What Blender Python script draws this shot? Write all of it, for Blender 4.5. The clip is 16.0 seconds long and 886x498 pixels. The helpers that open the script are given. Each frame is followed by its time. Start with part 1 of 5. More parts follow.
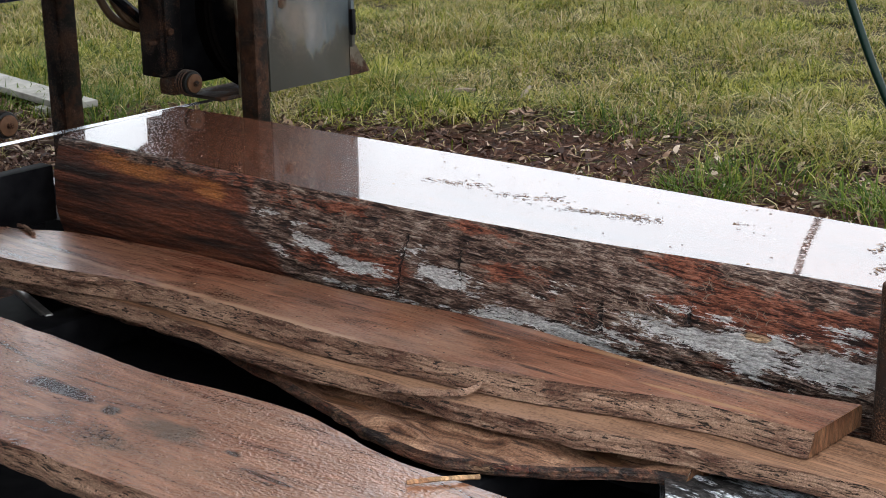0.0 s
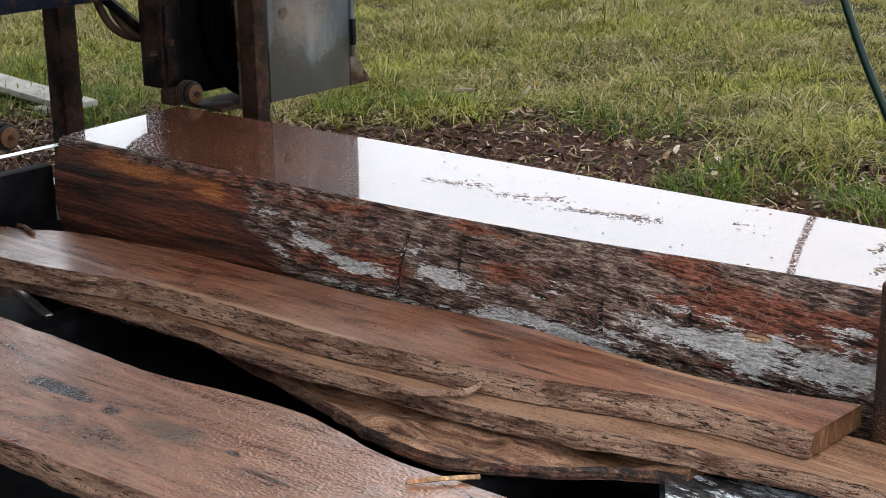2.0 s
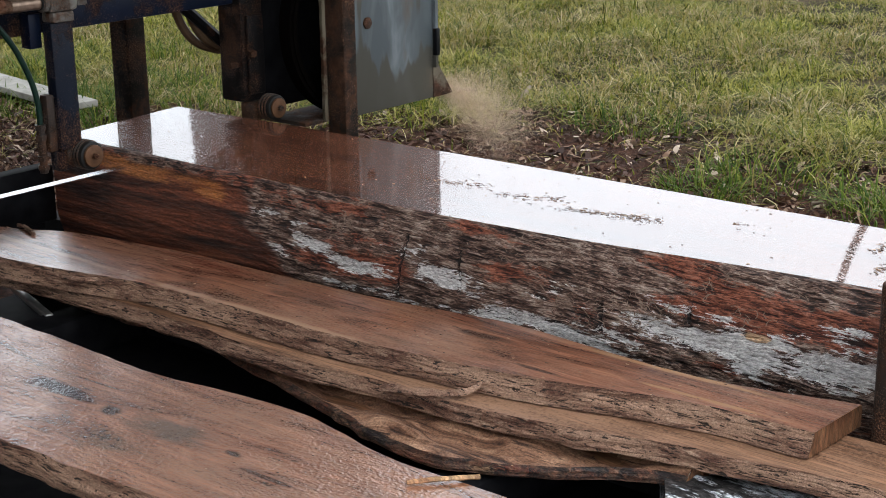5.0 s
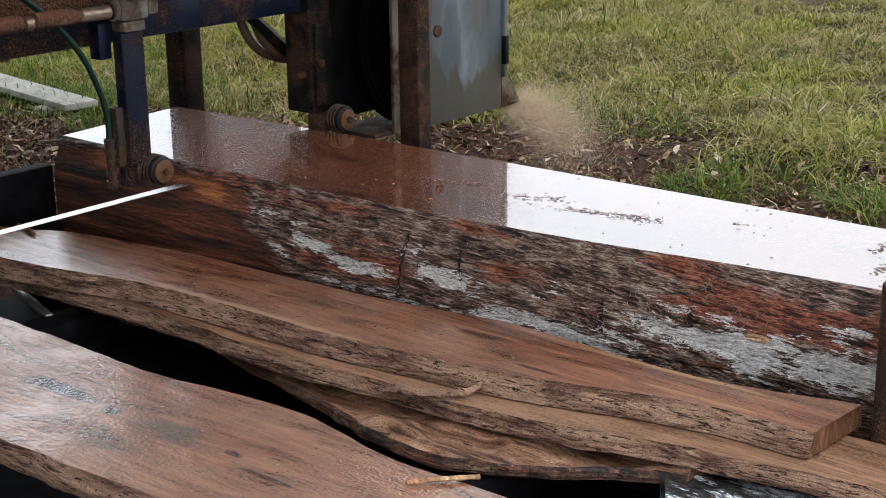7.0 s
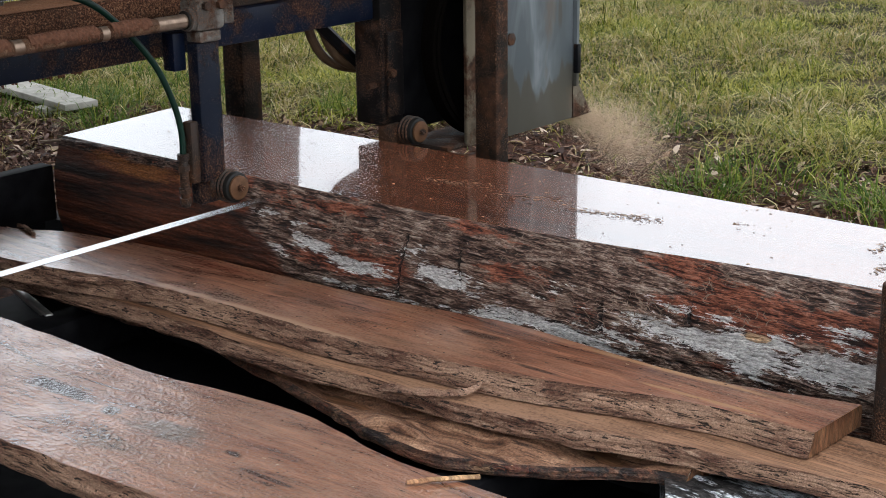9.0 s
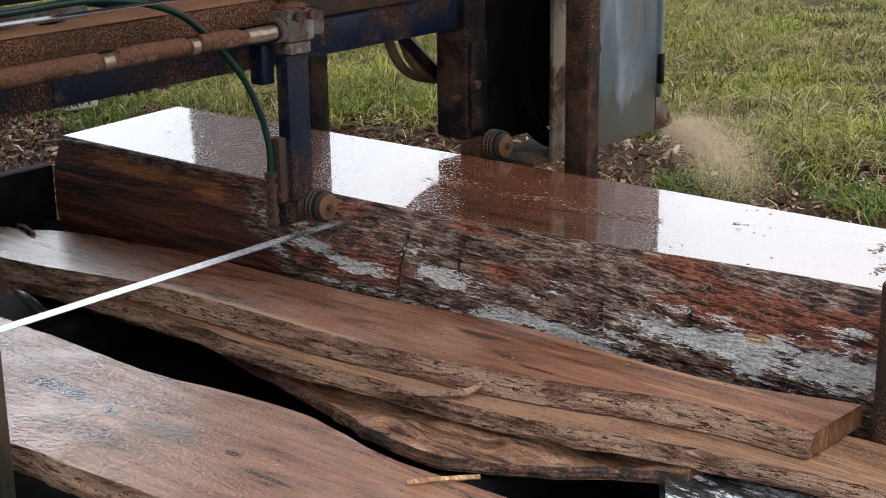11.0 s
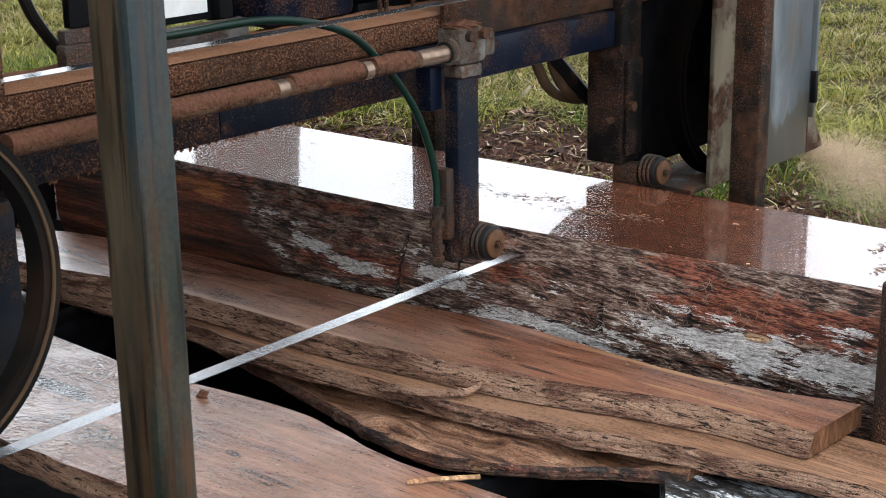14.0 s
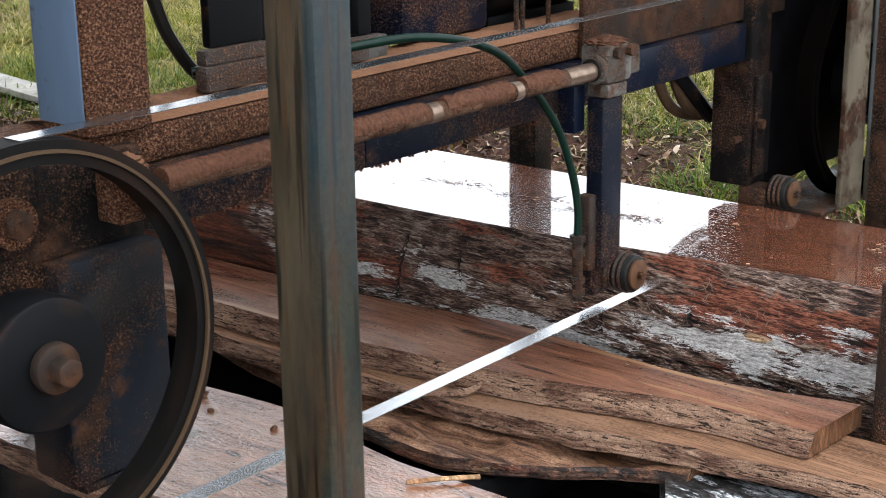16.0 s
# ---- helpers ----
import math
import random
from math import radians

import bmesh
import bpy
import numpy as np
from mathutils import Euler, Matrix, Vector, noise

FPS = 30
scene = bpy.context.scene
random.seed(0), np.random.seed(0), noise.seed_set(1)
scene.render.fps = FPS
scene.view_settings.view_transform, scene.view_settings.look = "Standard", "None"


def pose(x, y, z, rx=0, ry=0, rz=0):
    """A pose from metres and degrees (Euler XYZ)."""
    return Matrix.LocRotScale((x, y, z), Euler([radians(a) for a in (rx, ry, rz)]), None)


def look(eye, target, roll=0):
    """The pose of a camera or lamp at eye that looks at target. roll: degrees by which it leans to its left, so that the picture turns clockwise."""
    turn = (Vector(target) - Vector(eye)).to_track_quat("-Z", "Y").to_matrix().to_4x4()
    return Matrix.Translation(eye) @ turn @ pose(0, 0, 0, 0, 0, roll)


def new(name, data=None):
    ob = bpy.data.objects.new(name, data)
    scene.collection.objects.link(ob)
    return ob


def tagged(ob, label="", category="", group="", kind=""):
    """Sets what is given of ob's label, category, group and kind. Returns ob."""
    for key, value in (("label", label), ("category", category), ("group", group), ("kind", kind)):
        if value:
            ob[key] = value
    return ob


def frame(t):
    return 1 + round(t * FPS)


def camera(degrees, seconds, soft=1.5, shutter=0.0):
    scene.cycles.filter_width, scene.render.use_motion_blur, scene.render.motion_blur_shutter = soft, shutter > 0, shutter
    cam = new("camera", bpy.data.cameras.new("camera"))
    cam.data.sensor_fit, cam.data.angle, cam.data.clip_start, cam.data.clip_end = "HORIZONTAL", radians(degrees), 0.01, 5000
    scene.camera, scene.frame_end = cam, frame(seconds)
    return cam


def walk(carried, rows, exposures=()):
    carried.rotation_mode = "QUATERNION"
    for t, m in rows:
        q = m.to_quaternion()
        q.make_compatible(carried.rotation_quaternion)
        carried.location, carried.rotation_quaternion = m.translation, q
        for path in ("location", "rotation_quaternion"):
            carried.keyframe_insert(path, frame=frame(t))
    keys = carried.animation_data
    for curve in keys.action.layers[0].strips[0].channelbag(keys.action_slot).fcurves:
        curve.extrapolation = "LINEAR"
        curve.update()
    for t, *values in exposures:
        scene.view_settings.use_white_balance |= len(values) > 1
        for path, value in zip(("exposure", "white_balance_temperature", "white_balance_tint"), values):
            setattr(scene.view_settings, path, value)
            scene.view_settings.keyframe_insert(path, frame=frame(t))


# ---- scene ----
# The camera stands still.
cam = camera(32.51, 16.0, 0.4, 0.4)
EYE = Vector((0.0, 0.0, 1.6))
CAM = look(EYE, EYE + Vector((-0.61320258, 0.73474846, -0.29004706)), -0.82)
walk(cam, [(0, CAM), (16, CAM)], [(0, 0.07), (9, 0.07), (12, 0.16), (14, 0.33), (16, 0.55)])

# ---- sky and sun: bright overcast ----
world = bpy.data.worlds.new("overcast_sky")
scene.world = world
world.use_nodes = True
wn, wl = world.node_tree.nodes, world.node_tree.links
wn.clear()
SUN_EL, SUN_AZ = radians(48), radians(118)
sky = wn.new("ShaderNodeTexSky")
sky.sky_type, sky.sun_disc = "NISHITA", False
sky.sun_elevation, sky.sun_rotation = SUN_EL, SUN_AZ
sky.air_density, sky.dust_density, sky.ozone_density = 1.0, 6.0, 1.0
hsv = wn.new("ShaderNodeHueSaturation")
hsv.inputs["Saturation"].default_value = 0.1
bg = wn.new("ShaderNodeBackground")
bg.inputs["Strength"].default_value = 0.15
wout = wn.new("ShaderNodeOutputWorld")
wl.new(sky.outputs[0], hsv.inputs["Color"])
cloud = wn.new("ShaderNodeMix")
cloud.data_type = "RGBA"
cloud.inputs[0].default_value = 0.85
cloud.inputs[7].default_value = (15.2, 16.2, 17.5, 1)
wl.new(hsv.outputs[0], cloud.inputs[6])
wl.new(cloud.outputs[2], bg.inputs["Color"])
wl.new(bg.outputs[0], wout.inputs["Surface"])
sun = new("sun", bpy.data.lights.new("sun", "SUN"))
sun.data.energy, sun.data.angle, sun.data.color = 0.5, radians(25), (1.0, 0.98, 0.95)
sun_dir = Vector((math.sin(SUN_AZ) * math.cos(SUN_EL), math.cos(SUN_AZ) * math.cos(SUN_EL), math.sin(SUN_EL)))
sun.matrix_world = look(sun_dir * 30, (0, 0, 0))


# ---- materials ----
class Nodes:
    """Short hand for one node material."""

    def __init__(self, name, made=None):
        self.m = made or bpy.data.materials.new(name)
        self.m.use_nodes = True
        self.t = self.m.node_tree
        self.b = self.t.nodes["Principled BSDF"]
        self.co = self.t.nodes.new("ShaderNodeTexCoord").outputs["Object"]

    def put(self, socket, v):
        if isinstance(v, bpy.types.NodeSocket):
            self.t.links.new(v, socket)
        elif isinstance(v, tuple) and len(v) == 3 and socket.type == "RGBA":
            socket.default_value = (*v, 1)
        else:
            socket.default_value = v

    def set(self, **kw):
        for k, v in kw.items():
            self.put(self.b.inputs[k.replace("_", " ")], v)
        return self

    def scaled(self, sx, sy, sz, at=(0, 0, 0), rz=0.0):
        n = self.t.nodes.new("ShaderNodeMapping")
        n.inputs["Scale"].default_value = (sx, sy, sz)
        n.inputs["Location"].default_value = at
        n.inputs["Rotation"].default_value = (0, 0, rz)
        self.t.links.new(self.co, n.inputs["Vector"])
        return n.outputs[0]

    def noise(self, scale, vec=None, detail=4.0, rough=0.55, warp=0.0):
        n = self.t.nodes.new("ShaderNodeTexNoise")
        self.t.links.new(vec or self.co, n.inputs["Vector"])
        n.inputs["Scale"].default_value, n.inputs["Detail"].default_value = scale, detail
        n.inputs["Roughness"].default_value, n.inputs["Distortion"].default_value = rough, warp
        return n.outputs["Fac"]

    def cells(self, scale, vec=None, feature="F1"):
        n = self.t.nodes.new("ShaderNodeTexVoronoi")
        n.feature = feature
        self.t.links.new(vec or self.co, n.inputs["Vector"])
        n.inputs["Scale"].default_value = scale
        return n.outputs["Distance"]

    def rings(self, scale, vec=None, warp=4.0, detail=3.0):
        n = self.t.nodes.new("ShaderNodeTexWave")
        n.wave_type, n.bands_direction = "BANDS", "Y"
        self.t.links.new(vec or self.co, n.inputs["Vector"])
        n.inputs["Scale"].default_value, n.inputs["Distortion"].default_value = scale, warp
        n.inputs["Detail"].default_value, n.inputs["Detail Scale"].default_value = detail, 1.2
        return n.outputs["Fac"]

    def ramp(self, fac, *stops):
        n = self.t.nodes.new("ShaderNodeValToRGB")
        self.t.links.new(fac, n.inputs["Fac"])
        e = n.color_ramp.elements
        while len(e) < len(stops):
            e.new(0.5)
        for el, (p, c) in zip(e, stops):
            el.position = p
            el.color = (c, c, c, 1) if isinstance(c, (int, float)) else (*c, 1)
        return n.outputs["Color"]

    def mix(self, fac, a, b, how="MIX"):
        n = self.t.nodes.new("ShaderNodeMix")
        n.data_type, n.blend_type = "RGBA", how
        self.put(n.inputs[0], fac)
        self.put(n.inputs[6], a)
        self.put(n.inputs[7], b)
        return n.outputs[2]

    def math(self, op, a, b=0.0, clamp=False):
        n = self.t.nodes.new("ShaderNodeMath")
        n.operation, n.use_clamp = op, clamp
        self.put(n.inputs[0], a)
        self.put(n.inputs[1], b)
        return n.outputs[0]

    def axis(self, k):
        n = self.t.nodes.new("ShaderNodeSeparateXYZ")
        self.t.links.new(self.co, n.inputs[0])
        return n.outputs[k]

    def within(self, v, lo, hi):
        n = self.t.nodes.new("ShaderNodeMapRange")
        n.interpolation_type = "SMOOTHSTEP"
        self.put(n.inputs["Value"], v)
        n.inputs["From Min"].default_value, n.inputs["From Max"].default_value = lo, hi
        return n.outputs[0]

    def island(self):
        return self.t.nodes.new("ShaderNodeNewGeometry").outputs["Random Per Island"]

    def baked(self, name):
        n = self.t.nodes.new("ShaderNodeAttribute")
        n.attribute_name = name
        return n.outputs["Fac"]

    def bump(self, h, strength=0.3, dist=0.01):
        n = self.t.nodes.new("ShaderNodeBump")
        n.inputs["Strength"].default_value, n.inputs["Distance"].default_value = strength, dist
        self.t.links.new(h, n.inputs["Height"])
        if self.b.inputs["Normal"].links:
            self.t.links.new(self.b.inputs["Normal"].links[0].from_socket, n.inputs["Normal"])
        self.t.links.new(n.outputs[0], self.b.inputs["Normal"])
        return self


def sawn_wood(name, light, mid, dark, wet, grain=9.0, drops=0.0, dust=0.0, ripple=0.03, film=1.5, stripe=1.0, tooth=0.15, sheen=0.035):
    """Freshly sawn, rain-wet timber; the grain runs along X. wet: weight of the water film."""
    n = Nodes(name)
    g = n.scaled(0.6, grain * 0.7, 3.0)
    col = n.ramp(n.noise(2.0, g, 7, 0.66, 1.8), (0.34, dark), (0.44, mid), (0.55, light), (0.64, mid), (0.74, light))
    fine = n.noise(22, n.scaled(0.3, 9.0, 2.0), 4, 0.65)
    arcs = n.rings(5.0, n.scaled(0.22, 1.0, 1.0, (0.3, 0.15, 0)), 7.0, 3.0)
    col = n.mix(0.55 * stripe, col, n.ramp(arcs, (0.0, 0.5), (0.4, 1.0), (0.8, 1.3), (1.0, 0.65)), "MULTIPLY")
    lines = n.rings(17.0, n.scaled(0.16, 1.0, 1.0, (0.7, 0.4, 0)), 11.0, 4.0)
    col = n.mix(0.75 * stripe, col, n.ramp(lines, (0.0, 0.55), (0.3, 1.0), (0.75, 1.22), (1.0, 0.85)), "MULTIPLY")
    col = n.mix(0.6 * stripe, col, n.ramp(fine, (0.34, 0.4), (0.5, 0.95), (0.68, 1.4)), "MULTIPLY")
    pore = n.ramp(n.noise(55, n.scaled(0.22, 7.0, 1.0, (3.0, 0.9, 0)), 3, 0.6, 0.4), (0.58, 1.0), (0.68, 0.45))
    col = n.mix(0.7, col, pore, "MULTIPLY")
    fleck = n.ramp(n.noise(9, n.scaled(1.9, 9.0, 1.0, (5.0, 1.3, 0)), 4, 0.65, 0.8), (0.63, 0.0), (0.68, 1.0))
    col = n.mix(n.math("MULTIPLY", fleck, 0.8), col, dark)
    streak = n.ramp(n.noise(4.5, n.scaled(0.55, 7.0, 1.0, (2.0, 0.3, 0)), 5, 0.6, 0.8), (0.6, 0.0), (0.68, 1.0))
    col = n.mix(n.math("MULTIPLY", streak, min(1.0, 0.95 * stripe)), col, dark)
    stain = n.ramp(n.noise(3.0, n.scaled(0.6, 1.8, 1.0, (0, 1.3, 0)), 5, 0.62, 0.8), (0.48, 0.0), (0.66, 1.0))
    col = n.mix(n.math("MULTIPLY", stain, 0.55), col, tuple(0.5 * c for c in mid))
    if dust:
        d = n.ramp(n.math("ADD", n.math("MULTIPLY", n.noise(4.0, n.scaled(0.6, 1.5, 1), 5, 0.7), 0.6), n.math("MULTIPLY", n.noise(150, None, 2), 0.4)), (0.48, 0.0), (0.6, 1.0))
        col = n.mix(n.math("MULTIPLY", d, dust), col, (0.3, 0.17, 0.105))
    n.set(Base_Color=col, Roughness=n.ramp(fine, (0.2, 0.38), (0.8, 0.55)), Coat_Weight=wet, Coat_Roughness=sheen, Coat_IOR=film, Specular_IOR_Level=0.15)
    n.bump(n.noise(60, n.scaled(0.3, 3, 1), 3), tooth, 0.004)
    if drops:
        beads = n.ramp(n.noise(135, n.scaled(0.8, 1.1, 1), 2, 0.5), (0.42, 0.0), (0.62, 1.0))
        where = n.ramp(n.noise(7, None, 4), (0.36, 0.25), (0.6, 1.0))
        h = n.math("ADD", n.math("MULTIPLY", beads, where), n.math("MULTIPLY", n.noise(70, n.scaled(0.8, 1.1, 1), 2), 0.4))
        n.bump(h, drops, 0.003)
    else:
        n.bump(n.noise(14, n.scaled(0.7, 1.6, 1), 3, 0.6), ripple, 0.004)
        n.bump(n.ramp(n.noise(150, n.scaled(0.8, 1.2, 1), 2), (0.58, 0.0), (0.66, 1.0)), 0.16, 0.0015)
    n.t.links.new(n.b.inputs["Normal"].links[0].from_socket, n.b.inputs["Coat Normal"])
    return n.m


def bark(name, dark, mid, pale, patch, sx=5.0, dust=0.0, along=None, red=(0.24, 0.05, 0.02), lines=1.0, crackle=0.6):
    """Flaking wet bark in crisp patches, cut by long dark fissures along X; patch says how much is bleached."""
    n = Nodes(name)
    edge = n.noise(30, n.scaled(0.7, 2.2, 2.2), 4, 0.65)

    def patches(scale, at, lo, hi, stretch=2.6):
        f = n.noise(scale, n.scaled(0.75, stretch, stretch, at), 5, 0.62, 0.9)
        f = n.math("ADD", n.math("MULTIPLY", f, 0.8), n.math("MULTIPLY", edge, 0.2))
        return n.ramp(f, (lo, 0.0), (hi, 1.0))

    grain = n.noise(11, n.scaled(1.2, sx, sx), 6, 0.7, 0.4)
    col = n.ramp(grain, (0.36, tuple(0.3 * c for c in mid)), (0.5, mid), (0.66, tuple(min(0.6, 1.9 * c) for c in mid)))
    col = n.mix(patches(4.5, (0.4, 1.0, 2.0), 0.52, 0.55), col, n.ramp(grain, (0.38, tuple(0.25 * c for c in red)), (0.62, red)))
    col = n.mix(patches(6.0, (7.4, 3.0, 5.0), 0.545, 0.57), col, n.ramp(grain, (0.4, dark), (0.7, tuple(2.5 * c for c in dark))))
    lo = 0.6 - 0.16 * patch
    white = patches(5.0, (3.1, 0.4, 1.7), lo, lo + 0.02)
    if along:
        white = n.math("MULTIPLY", white, along(n))
    col = n.mix(white, col, n.ramp(grain, (0.36, tuple(0.4 * c for c in pale)), (0.52, pale)))
    ridge = n.noise(8, n.scaled(1.3, sx * 1.5, sx * 1.5, (2, 5, 1)), 5, 0.6, 0.8)
    fis = n.ramp(ridge, (0.455, 0.0), (0.49, 1.0), (0.51, 1.0), (0.545, 0.0))
    some = n.ramp(n.noise(5, n.scaled(0.8, 1.5, 1.5, (1, 8, 3)), 4), (0.4, 0.25), (0.6, 1.0))
    fis = n.math("MULTIPLY", n.math("MULTIPLY", fis, some), lines)
    col = n.mix(fis, col, dark)
    if dust:
        d = n.ramp(n.noise(45, n.scaled(0.8, 1.4, 1.4), 5, 0.75, 1.0), (0.47, 0.0), (0.56, 1.0))
        col = n.mix(n.math("MULTIPLY", d, dust), col, (0.28, 0.17, 0.105))
    crack = n.noise(75, n.scaled(0.8, 1.5, 1.5), 3, 0.7, 0.5)
    col = n.mix(crackle, col, n.ramp(crack, (0.4, 0.3), (0.5, 1.05), (0.62, 1.7)), "MULTIPLY")
    n.bump(crack, 0.5, 0.006)
    n.set(Base_Color=col, Roughness=n.ramp(grain, (0.3, 0.75), (0.7, 0.45)), Coat_Weight=0.12, Coat_Roughness=0.2, Specular_IOR_Level=0.35)
    n.bump(n.math("SUBTRACT", n.math("ADD", grain, n.math("MULTIPLY", edge, 0.5)), n.math("MULTIPLY", fis, 0.5)), 0.9, 0.02)
    return n


def painted_steel(name, paint, rust=0.4, dust=0.0, gloss=0.35):
    """Old painted steel with rust and caked-on wet sawdust."""
    n = Nodes(name)
    r = n.ramp(n.noise(9, None, 7, 0.68), (0.62 - 0.3 * rust, 0.0), (0.72 - 0.3 * rust, 1.0))
    rc = n.ramp(n.noise(40, None, 4), (0.3, (0.018, 0.01, 0.007)), (0.7, (0.08, 0.036, 0.019)))
    tone = n.mix(0.6, paint, n.ramp(n.noise(4, n.scaled(2, 2, 0.5), 4), (0.35, 0.55), (0.7, 1.2)), "MULTIPLY")
    col = n.mix(r, tone, rc)
    rough = n.mix(r, (gloss,) * 3, (0.72,) * 3)
    n.bump(n.math("MULTIPLY", r, n.noise(70, None, 3)), 0.4, 0.003)
    if dust:
        grit = n.noise(260, None, 3, 0.75)
        cover = n.ramp(n.math("ADD", n.math("MULTIPLY", n.noise(6, None, 4, 0.6), 0.7), n.math("MULTIPLY", grit, 0.4)), (0.62 - 0.3 * dust, 0.0), (0.78 - 0.28 * dust, 1.0))
        dc = n.ramp(grit, (0.4, (0.026, 0.01, 0.006)), (0.49, (0.1, 0.04, 0.02)), (0.57, (0.19, 0.086, 0.045)), (0.66, (0.38, 0.22, 0.135)))
        col = n.mix(cover, col, dc)
        rough = n.mix(cover, rough, (0.7,) * 3)
        n.bump(n.math("MULTIPLY", cover, grit), 1.0, 0.012)
    n.set(Base_Color=col, Roughness=rough, Metallic=0.0, Specular_IOR_Level=0.14)
    return n.m


def plain(name, col, rough=0.5, metal=0.0, vary=0.35, scale=30.0, bump=0.15):
    n = Nodes(name)
    f = n.noise(scale, None, 5, 0.6)
    c = n.mix(vary, col, n.ramp(f, (0.3, 0.35), (0.7, 1.25)), "MULTIPLY")
    n.set(Base_Color=c, Roughness=rough, Metallic=metal, Specular_IOR_Level=0.2)
    n.bump(f, bump, 0.003)
    return n.m


RED, DARK = (0.14, 0.05, 0.025), (0.025, 0.009, 0.006)
M_TOP = sawn_wood("wet_sawn_log_face", (0.16, 0.058, 0.03), (0.115, 0.038, 0.02), (0.022, 0.008, 0.006), 1.0, 8.0, film=2.9, stripe=0.3, tooth=0.008)
M_PLANK = sawn_wood("wet_sawn_plank", (0.3, 0.13, 0.074), (0.17, 0.06, 0.032), DARK, 1.0, 6.0, 0.16, 0.45, film=1.8, stripe=0.55, tooth=0.05, sheen=0.05)
M_SLAB = sawn_wood("rain_beaded_slab", (0.33, 0.15, 0.085), (0.2, 0.078, 0.042), (0.03, 0.012, 0.008), 1.0, 5.0, 0.42, 0.45, film=2.4, stripe=0.4, tooth=0.03, sheen=0.16)
def stained(m, marks):
    """Adds dark, slightly blue iron stains of given place (x, y, length, width, depth) to a sawn face."""
    tree = m.node_tree
    b_ = tree.nodes["Principled BSDF"]
    n = Nodes("", m)
    col = b_.inputs["Base Color"].links[0].from_socket
    for x, y, ln, w, tone in marks:
        mp = n.scaled(1 / ln, 1 / w, 0, (-x / ln, -y / w, 0))
        ds = tree.nodes.new("ShaderNodeVectorMath")
        ds.operation = "LENGTH"
        tree.links.new(mp, ds.inputs[0])
        d = n.math("ADD", ds.outputs["Value"], n.math("MULTIPLY", n.noise(18, n.scaled(0.6, 1.5, 1), 4, 0.65), 1.1))
        col = n.mix(n.ramp(n.math("MULTIPLY", d, 0.5), (0.42, 0.9), (0.62, 0.0)), col, tone)
    n.set(Base_Color=col)


stained(M_SLAB, [(-0.24, 0.014, 0.19, 0.05, (0.006, 0.009, 0.02)), (-0.06, 0.004, 0.05, 0.03, (0.03, 0.022, 0.02)), (0.275, 0.014, 0.045, 0.018, (0.02, 0.012, 0.01)), (0.1, 0.01, 0.2, 0.07, (0.1, 0.066, 0.046)), (0.4, -0.02, 0.12, 0.012, (0.05, 0.02, 0.012)), (0.65, 0.19, 0.45, 0.014, (0.4, 0.23, 0.13)), (-0.5, -0.16, 0.5, 0.012, (0.42, 0.25, 0.14))])
stained(M_TOP, [(-1.18, 0.253, 0.050, 0.011, DARK), (-1.07, 0.073, 0.045, 0.010, DARK), (-1.39, 0.103, 0.100, 0.013, DARK), (-1.50, 0.122, 0.060, 0.010, DARK), (-1.14, -0.029, 0.120, 0.011, DARK), (-1.63, 0.096, 0.070, 0.010, DARK), (-1.21, 0.122, 0.050, 0.006, DARK), (-0.89, 0.202, 0.090, 0.010, DARK), (-0.57, 0.098, 0.100, 0.010, DARK)])
stained(M_PLANK, [(0.68, 0.08, 0.16, 0.03, (0.04, 0.016, 0.01)), (0.9, -0.01, 0.12, 0.012, (0.04, 0.016, 0.01)), (0.25, 0.02, 0.25, 0.03, (0.085, 0.033, 0.018)), (1.15, 0.15, 0.42, 0.016, (0.36, 0.2, 0.095)), (1.25, 0.06, 0.3, 0.012, (0.33, 0.18, 0.085)), (0.2, -0.11, 0.9, 0.022, (0.36, 0.22, 0.14)), (-0.7, -0.1, 0.6, 0.02, (0.34, 0.2, 0.13)), (-0.2, 0.07, 0.5, 0.03, (0.13, 0.035, 0.018))])
M_DUSTY = sawn_wood("sawdust_covered_offcut", (0.28, 0.15, 0.088), (0.18, 0.09, 0.05), (0.04, 0.018, 0.01), 0.1, 6.0, 0.0, 0.7)
M_END = sawn_wood("sawn_end_grain", (0.2, 0.1, 0.052), (0.13, 0.058, 0.03), (0.06, 0.026, 0.014), 0.2, 4.0)
M_FRESH = sawn_wood("pale_sapwood", (0.5, 0.31, 0.16), (0.38, 0.2, 0.1), (0.2, 0.09, 0.045), 0.15, 9.0)


bk = Nodes("wet_log_bark")
fibre = bk.noise(13, bk.scaled(1.1, 8.0, 8.0), 6, 0.7, 0.9)
strand = bk.noise(40, bk.scaled(0.62, 4.4, 4.4, (3, 1, 2)), 5, 0.72, 1.3)
crumb = bk.noise(150, bk.scaled(0.6, 1.5, 1.5), 3, 0.7, 0.4)
flake = bk.noise(9, bk.scaled(1.0, 3.6, 3.6, (1, 4, 2)), 6, 0.68, 0.8)
fray = bk.math("SUBTRACT", bk.math("ADD", bk.math("ADD", bk.math("MULTIPLY", fibre, 0.35), bk.math("MULTIPLY", strand, 0.35)), bk.math("MULTIPLY", flake, 0.5)), 0.6)


def bark_mask(name, lo, hi, jag=3.1):
    """A patch baked on the log, its rim frayed along the fibres."""
    return bk.ramp(bk.math("ADD", bk.baked(name), bk.math("MULTIPLY", fray, jag)), (lo, 0.0), (hi, 1.0))


